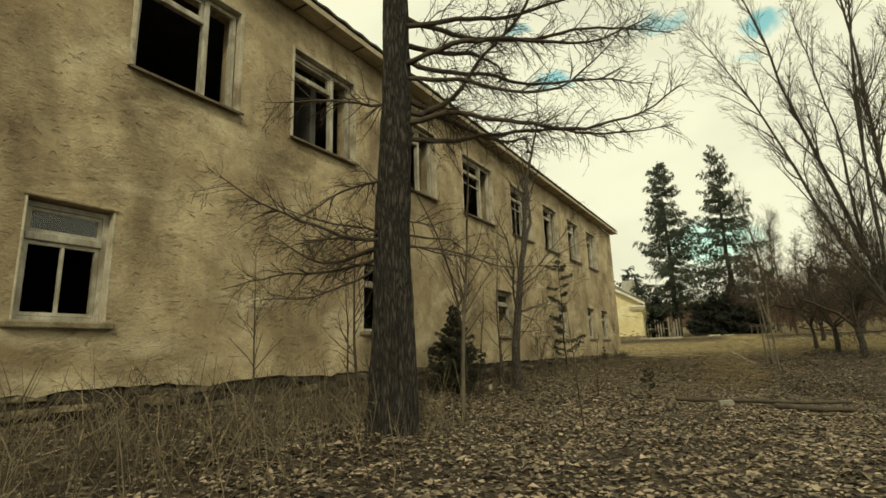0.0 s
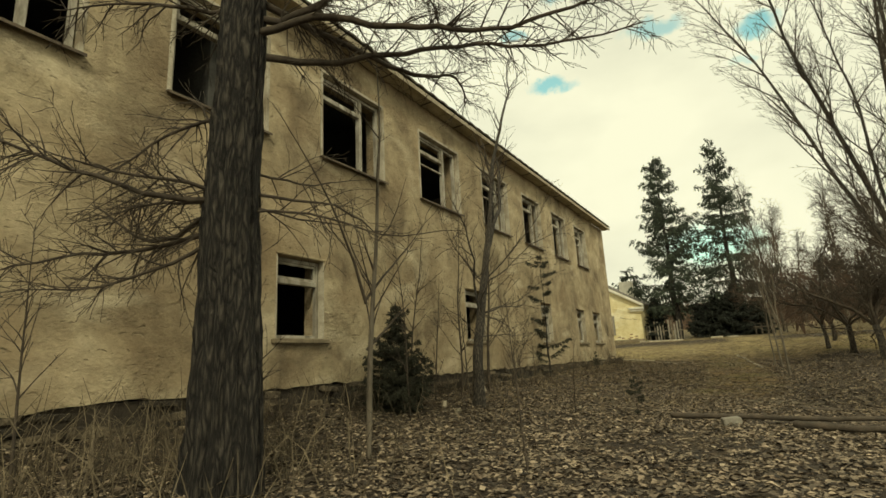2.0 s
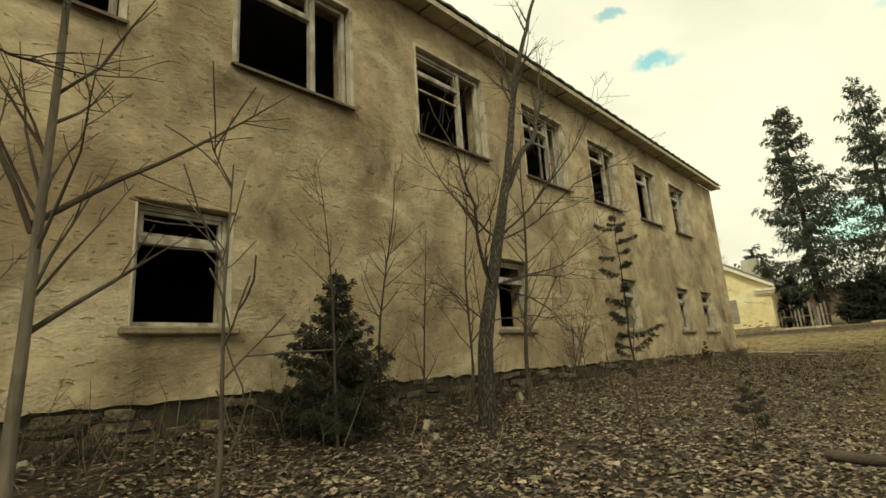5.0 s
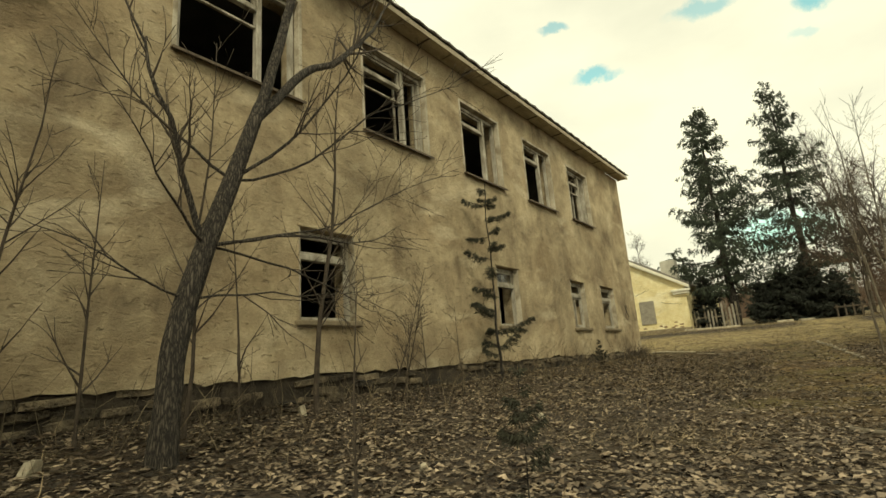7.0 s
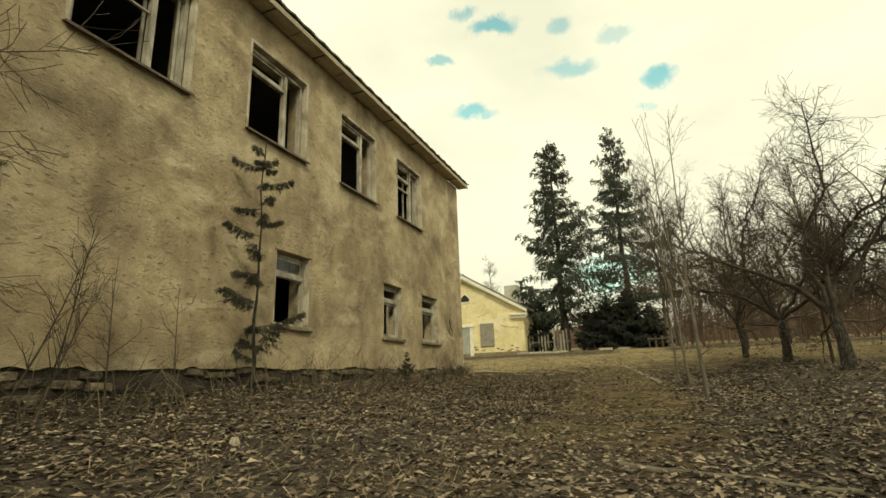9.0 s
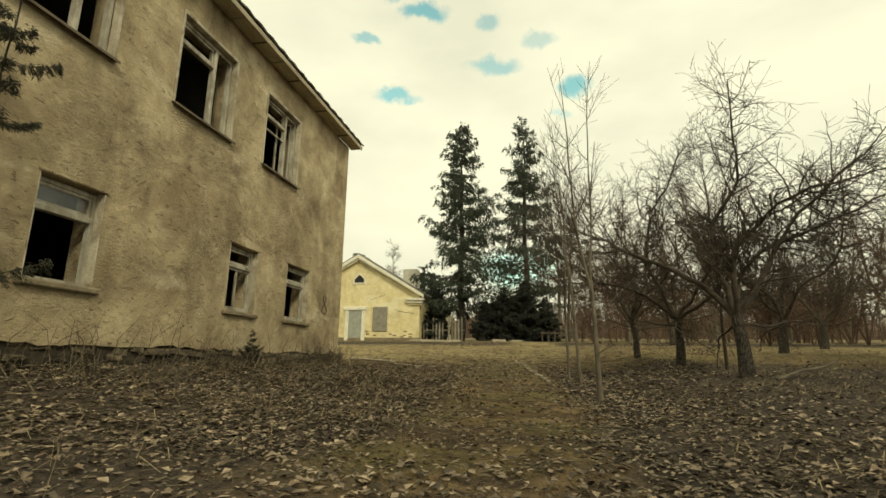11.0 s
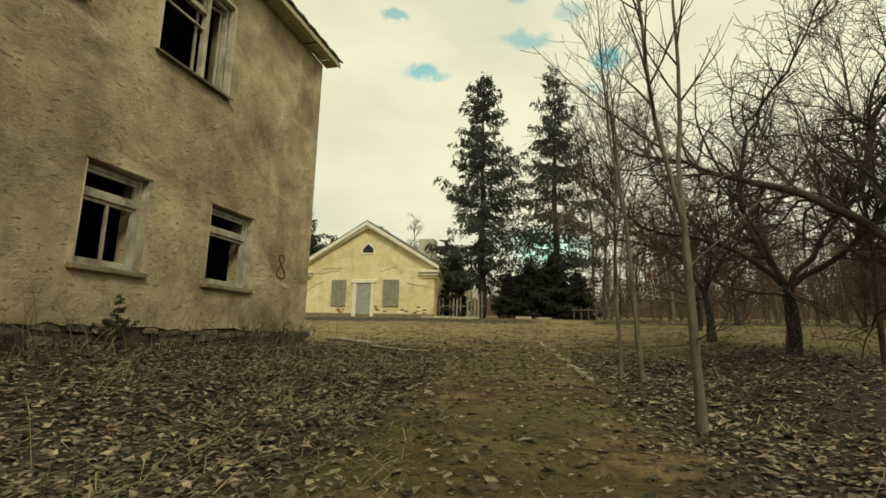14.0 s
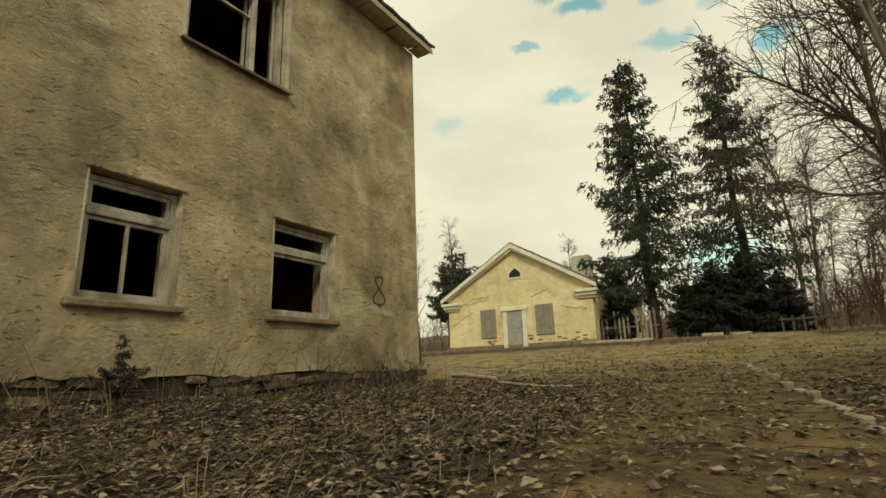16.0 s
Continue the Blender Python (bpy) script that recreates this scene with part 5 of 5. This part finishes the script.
birch = upright_tree(-4.2, 37.0, 4.6, 0.04, 230, "thin white-barked birch sapling by the corner", (BARK_PALE, TWIG, TWIG), (0.03, 0), name="birch_tree", group="birches of the field edge")


def pine(x, y, h, seed):
    return conifer("pine_tree", "dark pine behind the yellow house", at(x, y), h, 0.2, 3.0, seed, NEEDLE, first=0.4, step=0.5, per=7, droop=0.1, gaps=0.2, sprig=0.4, density=4.0, tip=0.35)


for k, (x, y, h) in enumerate(((-22.7, 70, 10.8), (-21.0, 74, 9.6), (-25.5, 73, 10.0), (-14.5, 72, 9.9), (-8.6, 80, 9.4), (-28, 80, 11))):
    pine(x, y, h, 240 + k)


def wood_edge():
    """Far bare woods: a dense haze of stems and twigs along the horizon."""
    rnd = random.Random(91)
    V, F = [], []
    for k in range(2300):
        x, y = rnd.uniform(-60, 110), rnd.uniform(98, 150)
        z = ground_z(x, y)
        h = rnd.uniform(2.5, 6) + 7 * max(0.0, noise.noise((x * 0.06, y * 0.06, 4)) + 0.15)
        q = [Vector((x, y, z)), Vector((x + rnd.uniform(-0.4, 0.4), y, z + h * 0.5)), Vector((x + rnd.uniform(-1, 1), y, z + h))]
        tube(V, F, q, [0.045, 0.035, 0.01], 3)
        for j in range(9):
            b = q[0] + (q[2] - q[0]) * rnd.uniform(0.0, 0.95)
            tube(V, F, [b, b + Vector((rnd.uniform(-1.8, 1.8), rnd.uniform(-0.5, 0.5), rnd.uniform(0.2, 2.0)))], [0.03, 0.01], 3)
    for k in range(4600):
        x, y = rnd.uniform(-60, 110), rnd.uniform(88, 118)
        b = Vector((x, y, ground_z(x, y)))
        tube(V, F, [b, b + Vector((rnd.uniform(-0.9, 0.9), rnd.uniform(-0.4, 0.4), rnd.uniform(0.3, 1.0) * (1.2 + 4.0 * max(0.0, noise.noise((x * 0.12, y * 0.12, 9)) + 0.25))))], [0.035, 0.012], 3)
    tagged(part("far_woods", V, F, TWIG_RED), "hazy brown bare woods along the horizon", "woods", kind="stuff")


wood_edge()


def thicket():
    """Overgrown bushes and young trees between the orchard and the field edge."""
    rnd = random.Random(92)
    V, F = [], []
    for k in range(122):
        x, y = rnd.uniform(7, 34), rnd.uniform(44, 78)
        h = rnd.uniform(3.0, 7.5)
        if k >= 80:
            y = rnd.uniform(21, 46)
            x, h = rnd.uniform(13.5, 24) + 0.12 * (y - 21), rnd.uniform(2.2, 4.6)
        c = Vector(at(x, y))
        for j in range(rnd.randint(2, 4)):
            top = c + Vector((rnd.gauss(0, 0.16) * h, rnd.gauss(0, 0.16) * h, h * rnd.uniform(0.7, 1.0)))
            mid = c.lerp(top, 0.5) + Vector((rnd.gauss(0, 0.2), rnd.gauss(0, 0.2), 0))
            tube(V, F, [c, mid, top], [0.05, 0.035, 0.01], 4)
            for b in range(26):
                f = rnd.uniform(0.22, 1.0)
                q = c.lerp(mid, f * 2) if f < 0.5 else mid.lerp(top, f * 2 - 1)
                e = q + Vector((rnd.gauss(0, 0.55), rnd.gauss(0, 0.55), rnd.uniform(-0.1, 0.9))) * (1.3 - 0.7 * f)
                tube(V, F, [q, e], [0.016, 0.008], 3)
                for s in range(4):
                    g = q.lerp(e, rnd.uniform(0.2, 1))
                    tube(V, F, [g, g + Vector((rnd.gauss(0, 0.3), rnd.gauss(0, 0.3), rnd.uniform(-0.2, 0.4)))], [0.009, 0.005], 3)
    tagged(part("thicket", V, F, TWIG_RED), "tangled russet thicket beyond the orchard", "thicket", kind="stuff")


thicket()


def ridge():
    """The distant wooded skyline behind everything."""
    V, F = [], []
    xs = np.arange(-260, 330, 1.6)
    for x in xs:
        z = ground_z(x, 228)
        h = 7.5 + 4.0 * noise.noise((x * 0.02, 0, 1)) + 2.2 * noise.noise((x * 0.11, 0, 2)) + 1.5 * noise.noise((x * 0.45, 0, 3))
        V += [(x, 226, z - 3), (x, 228 + 1.5 * noise.noise((x * 0.3, 1, 1)), z + h * 0.6), (x, 231, z + h), (x, 240, z - 3)]
    for i in range(len(xs) - 1):
        for j in range(3):
            F.append((i * 4 + j, i * 4 + 4 + j, i * 4 + 5 + j, i * 4 + 1 + j))
    tagged(part("backdrop", V, F, HAZE), "distant hazy wooded skyline", "woods", kind="structure")


ridge()


# ---- dark shed, bushes and fence beyond the yard ----
def shed():
    s = thing("dark_shed", "low near-black wooden shed under the spruces", "shed")
    part("wall", *poly_prism([(1.9, 1.4), (6.4, 1.4), (6.4, 3.2), (4.6, 4.9), (1.9, 4.3)], 52.6, 57), NEAR_BLACK, s)
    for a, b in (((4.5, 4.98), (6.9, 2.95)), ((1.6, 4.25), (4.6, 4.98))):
        part("roof", *poly_prism([a, b, (b[0], b[1] + 0.12), (a[0], a[1] + 0.12)], 52.2, 57.3), NEAR_BLACK, s)
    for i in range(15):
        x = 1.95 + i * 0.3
        bevel_box("board", x, 52.55, 1.5, x + 0.27, 52.597, 3.15 if x > 5.6 else 3.9, NEAR_BLACK, s, 0.01)


shed()
# bushes before the shed, their shade carried by the needle colour
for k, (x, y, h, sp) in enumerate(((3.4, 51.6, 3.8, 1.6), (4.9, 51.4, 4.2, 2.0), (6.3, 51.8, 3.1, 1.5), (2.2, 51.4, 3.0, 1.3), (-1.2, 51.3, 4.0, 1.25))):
    conifer("evergreen_bush", "dense evergreen bush before the shed, shade in its dark colour", at(x, y), h, 0.06, sp, 260 + k, NEEDLE_SHADED, first=0.03, step=0.2, per=10, droop=-0.12, gaps=0.05, sprig=0.17, density=8.0)


def fence():
    f = thing("picket_fence", "broken grey picket fence beside the yellow house", "fence")
    rnd = random.Random(4)
    for i in range(13):
        x = -2.0 + i * 0.22
        if rnd.random() < 0.15:
            continue
        z = ground_z(x, 50.6)
        bevel_box("picket", x, 50.55, z - 0.05, x + 0.12, 50.58, z + rnd.uniform(1.2, 1.7), GREYBOARD if i % 3 else WOODOLD, f, 0.01)
    bevel_box("rail", -2.0, 50.585, 2.5, 0.9, 50.63, 2.58, WOODOLD, f, 0.01)
    g = thing("yard_fence", "low dark wooden fence by the shed", "fence")
    for i in range(6):
        x = 6.0 + i * 0.4
        z = ground_z(x, 50.2)
        bevel_box("post", x, 50.2, z - 0.1, x + 0.09, 50.29, z + 0.75, DARKWOOD, g, 0.01)
    bevel_box("rail", 5.9, 50.15, 2.3, 8.3, 50.195, 2.38, DARKWOOD, g, 0.01)


fence()


# ---- small things on the ground ----
def kerb():
    rnd = random.Random(6)
    k = thing("kerb", "curved row of broken pale kerb stones beside the track", "kerb")
    path = [(5.25, 33.6), (5.35, 32.8), (5.55, 31.7), (5.8, 30.4), (6.0, 29.3), (6.15, 28.4), (6.3, 27.5)]
    for (xa, ya), (xb, yb) in zip(path, path[1:]):
        for j in range(2):
            f0, f1 = j / 2, (j + 1) / 2
            x, y = xa + (xb - xa) * (f0 + f1) / 2, ya + (yb - ya) * (f0 + f1) / 2
            ln = math.hypot(xb - xa, yb - ya) / 2 - 0.05
            ob = bevel_box("stone", -0.045, -ln / 2, -0.12, 0.045, ln / 2, 0.035, KERB, k, 0.02, jitter=0.012)
            ob.matrix_local = Matrix.Translation((x, y, ground_z(x, y))) @ pose(0, 0, 0, rnd.uniform(-3, 3), rnd.uniform(-6, 6), math.degrees(math.atan2(-(xb - xa), yb - ya)) + rnd.uniform(-3, 3))


kerb()


def far_kerb():
    k = thing("kerb", "low pale kerb before the spruces", "kerb")
    for i, (x, y) in enumerate(((-1.4, 46.3), (-0.6, 46.0), (0.2, 45.85), (1.0, 45.8), (3.6, 46.2), (4.6, 46.4))):
        ob = bevel_box("stone", -0.4, -0.09, -0.1, 0.38, 0.09, 0.10, KERB, k, 0.02, jitter=0.012)
        ob.matrix_local = Matrix.Translation((x, y, ground_z(x, y))) @ pose(0, 0, 0, 0, 0, -12 + 8 * i)


far_kerb()


def fallen(name, label, a, b, r, seed, mat):
    rnd = random.Random(seed)
    V, F = [], []
    pts, n = [], 9
    for i in range(n + 1):
        f = i / n
        x, y = a[0] + (b[0] - a[0]) * f + rnd.uniform(-1, 1) * r * 0.6, a[1] + (b[1] - a[1]) * f + rnd.uniform(-1, 1) * r * 0.6
        z0, z1 = a[2] if len(a) > 2 else 0, b[2] if len(b) > 2 else 0
        pts.append(Vector((x, y, ground_z(x, y) + r * 0.7 + z0 + (z1 - z0) * f)))
    tube(V, F, pts, [r * (1 - 0.4 * i / n) for i in range(n + 1)], 7)
    tagged(part(name, V, F, mat, smooth=True), label, name.replace("_", " "))


fallen("log", "weathered fallen pole lying across the leaf litter", (5.0, 13.9, 0.04), (7.9, 13.3, 0.16), 0.05, 1, DARKWOOD)
fallen("log", "short broken log beside the longer pole", (6.75, 13.1, 0.03), (7.9, 12.8, 0.05), 0.065, 2, DARKWOOD)
fallen("log", "thin dark log lying farther along the litter", (7.0, 16.6), (7.7, 17.0), 0.05, 12, DARKWOOD)


def timber_block():
    bm = bmesh.new()
    bmesh.ops.create_cube(bm, size=1)
    bmesh.ops.scale(bm, vec=(0.26, 0.17, 0.13), verts=bm.verts)
    bmesh.ops.bevel(bm, geom=bm.edges[:], offset=0.012, segments=2, affect="EDGES")
    me = bpy.data.meshes.new("timber_block")
    bm.to_mesh(me)
    bm.free()
    me.materials.append(GREYBOARD)
    ob = new("timber_block", me)
    ob.matrix_world = Matrix.Translation((5.95, 13.2, ground_z(5.95, 13.2) + 0.055)) @ pose(0, 0, 0, 3, -5, 20)
    tagged(ob, "pale sawn block lying beside the fallen logs", "block")


timber_block()
fallen("branch", "grey fallen branch half buried in leaves", (5.9, 18.4), (7.4, 18.0), 0.03, 3, WOODOLD)
fallen("pole", "pale pole lying at the building's corner", (0.05, 32.2, 0.08), (1.9, 30.45, 0.06), 0.055, 4, KERB)
fallen("stick", "thin pale stick lying past the end of the pole", (2.0, 30.4, 0.03), (3.3, 30.05, 0.03), 0.022, 9, KERB)
fallen("plank", "old grey pole lying under the apple trees", (10.2, 26.2), (11.8, 27.5, 0.25), 0.03, 5, WOODOLD)
fallen("stick", "thin pale stick leaning out of the weeds", (2.35, 4.3), (2.1, 5.0, 0.5), 0.007, 6, WOODOLD)
fallen("branch", "dead branch lying in the weeds under the tree", (1.6, 5.2), (3.0, 4.9), 0.02, 8, WOODOLD)


def debris():
    rnd = random.Random(14)
    for i, (x, y, s) in enumerate(((1.25, 12.35, 0.10), (1.75, 12.0, 0.08), (0.6, 15.2, 0.09), (2.6, 17.6, 0.06), (0.5, 8.6, 0.08), (3.2, 14.4, 0.05))):
        bm = bmesh.new()
        bmesh.ops.create_cube(bm, size=s * 1.5)
        bmesh.ops.subdivide_edges(bm, edges=bm.edges[:], cuts=2)
        for v in bm.verts:
            v.co += Vector((rnd.uniform(-1, 1), rnd.uniform(-1, 1), rnd.uniform(-1, 1))) * s * 0.16
            v.co.x *= 0.5
            v.co.y *= 1.0 - 0.55 * max(0, v.co.z / s)
        me = bpy.data.meshes.new("rubble_lump")
        bm.to_mesh(me)
        bm.free()
        me.materials.append(KERB)
        ob = new("rubble_lump", me)
        ob.location = (x, y, ground_z(x, y) + s * 0.4)
        ob.rotation_euler = (rnd.uniform(-0.3, 0.3), rnd.uniform(-0.9, 0.2) if i else 0.2, rnd.uniform(0, 3))
        tagged(ob, "broken pale plaster shard lying in the leaves", "rubble", "plaster shards by the wall")


debris()


def weeds():
    """Tall dead stalks round the big tree and along the wall."""
    rnd = random.Random(31)
    V, F = [], []
    for k in range(1300):
        if k < 950:
            x, y = rnd.gauss(1.9, 1.0), rnd.uniform(1.5, 8.0)
        else:
            x, y = abs(rnd.gauss(0.6, 0.4)) + 0.12, rnd.uniform(8, 30)
        if x < 0.1:
            continue
        h = rnd.uniform(0.25, 0.95)
        b = Vector(at(x, y, -0.02))
        d = Vector((rnd.gauss(0, 0.3), rnd.gauss(0, 0.3), 1)).normalized()
        mid = b + d * h * 0.55
        tip = mid + (d + Vector((rnd.gauss(0, 0.4), rnd.gauss(0, 0.4), -0.2))).normalized() * h * 0.45
        tube(V, F, [b, mid, tip], [0.005, 0.004, 0.0018], 3)
        for j in range(rnd.randint(0, 3)):
            q = b + (mid - b) * rnd.uniform(0.4, 1)
            tube(V, F, [q, q + Vector((rnd.gauss(0, 0.12), rnd.gauss(0, 0.12), rnd.uniform(0.0, 0.16)))], [0.003, 0.0012], 3)
    tagged(part("dead_weeds", V, F, WEED), "tall dead weed stalks at the foot of the wall", "weeds", kind="stuff")


weeds()


def gravel():
    """Pebbles, clods and broken twigs on the track and among the leaves."""
    rnd = random.Random(52)
    V, F = [], []
    for k in range(7000):
        x, y = rnd.uniform(1.5, 9), rnd.uniform(13, 40)
        r = rnd.uniform(0.004, 0.016)
        c = Vector((x, y, ground_z(x, y) + r * 0.3))
        q = len(V)
        V += [tuple(c + Vector((math.cos(a) * r * rnd.uniform(0.7, 1.3), math.sin(a) * r * rnd.uniform(0.7, 1.3), -r * 0.4))) for a in (0, 1.26, 2.5, 3.8, 5.0)]
        V.append(tuple(c + Vector((0, 0, r * 0.7))))
        F += [(q + i, q + (i + 1) % 5, q + 5) for i in range(5)]
    tagged(part("pebbles", V, F, WOODOLD), "small pebbles and clods on the dirt track", "gravel", kind="stuff")
    V, F = [], []
    for k in range(2600):
        x, y = rnd.uniform(0.3, 9), rnd.uniform(3, 34)
        a, ln = rnd.uniform(0, 6.28), rnd.uniform(0.1, 0.45)
        p = Vector((x, y, ground_z(x, y) + 0.015))
        m = p + Vector((math.cos(a), math.sin(a), rnd.uniform(0, 0.12))) * ln * 0.5
        e = m + Vector((math.cos(a + rnd.uniform(-0.5, 0.5)), math.sin(a), rnd.uniform(-0.1, 0.12))) * ln * 0.5
        tube(V, F, [p, m, e], [0.0045, 0.004, 0.002], 3)
    tagged(part("fallen_twigs", V, F, WEED), "thin broken twigs scattered over the litter", "twigs", kind="stuff")


gravel()


def straw():
    """Matted pale stalks and grass blades lying in drifts over the litter."""
    rnd = random.Random(63)
    V, F = [], []
    k = 0
    while k < 15000:
        x, y = rnd.uniform(0.3, 16), rnd.uniform(16, 42)
        if 5.2 < x < 7.6 or noise.noise((x * 0.5, y * 0.5, 2)) < rnd.uniform(-0.35, 0.35):
            continue
        k += 1
        a = rnd.gauss(0.6, 0.9)
        ln, wd = rnd.uniform(0.1, 0.38) * (2.0 if rnd.random() < 0.15 else 1.0), rnd.uniform(0.0013, 0.0042)
        u, s = Vector((math.cos(a), math.sin(a), 0)), Vector((-math.sin(a), math.cos(a), 0))
        p = Vector((x, y, ground_z(x, y) + 0.012))
        m = p + u * ln * 0.5 + s * rnd.gauss(0, 0.03) + Vector((0, 0, rnd.uniform(0.01, 0.10)))
        e = p + u * ln + s * rnd.gauss(0, 0.07)
        q = len(V)
        V += [tuple(p - s * wd), tuple(p + s * wd), tuple(m + s * wd), tuple(m - s * wd), tuple(e)]
        F += [(q, q + 1, q + 2, q + 3), (q + 3, q + 2, q + 4)]
    tagged(part("straw", V, F, STRAW), "pale matted dead grass stalks over the leaf litter", "straw", kind="stuff")


straw()


def wall_shrub(x, y, seed):
    w = Wood(seed)
    w.whole = False
    rnd = w.rnd
    tube(*w.m["trunk"], [Vector((0, 0, 0)), Vector((0, 0, 0.1))], [0.015, 0.012], 6)
    for k in range(16):
        w.limb(Vector((rnd.gauss(0, 0.08), rnd.gauss(0, 0.12), 0)), Vector((rnd.gauss(0.2, 0.4), rnd.gauss(0, 0.6), 1)), rnd.uniform(0.25, 0.55), 0.006, 1,
               opts(levels=3, count=(0, 9, 5), len=(0, 0.2, 0.09), rad=(0, 0.003, 0.002), start=(0, 0.1, 0.1), seg=(0.1, 0.08, 0.06, 0.05), ref=(1, 0.4, 0.15), thin=0.0016))
    w.done("low_shrub", "low dark twiggy shrub at the foot of the wall", "shrub", at(x, y, -0.03), (TWIG, TWIG, TWIG), "low shrubs at the foundation")


for k, (x, y) in enumerate(((0.35, 28.4), (0.4, 29.3), (0.3, 30.4), (0.4, 24.4), (0.35, 13.8), (0.4, 14.6), (0.5, 10.6), (0.5, 9.0))):
    wall_shrub(x, y, 300 + k)
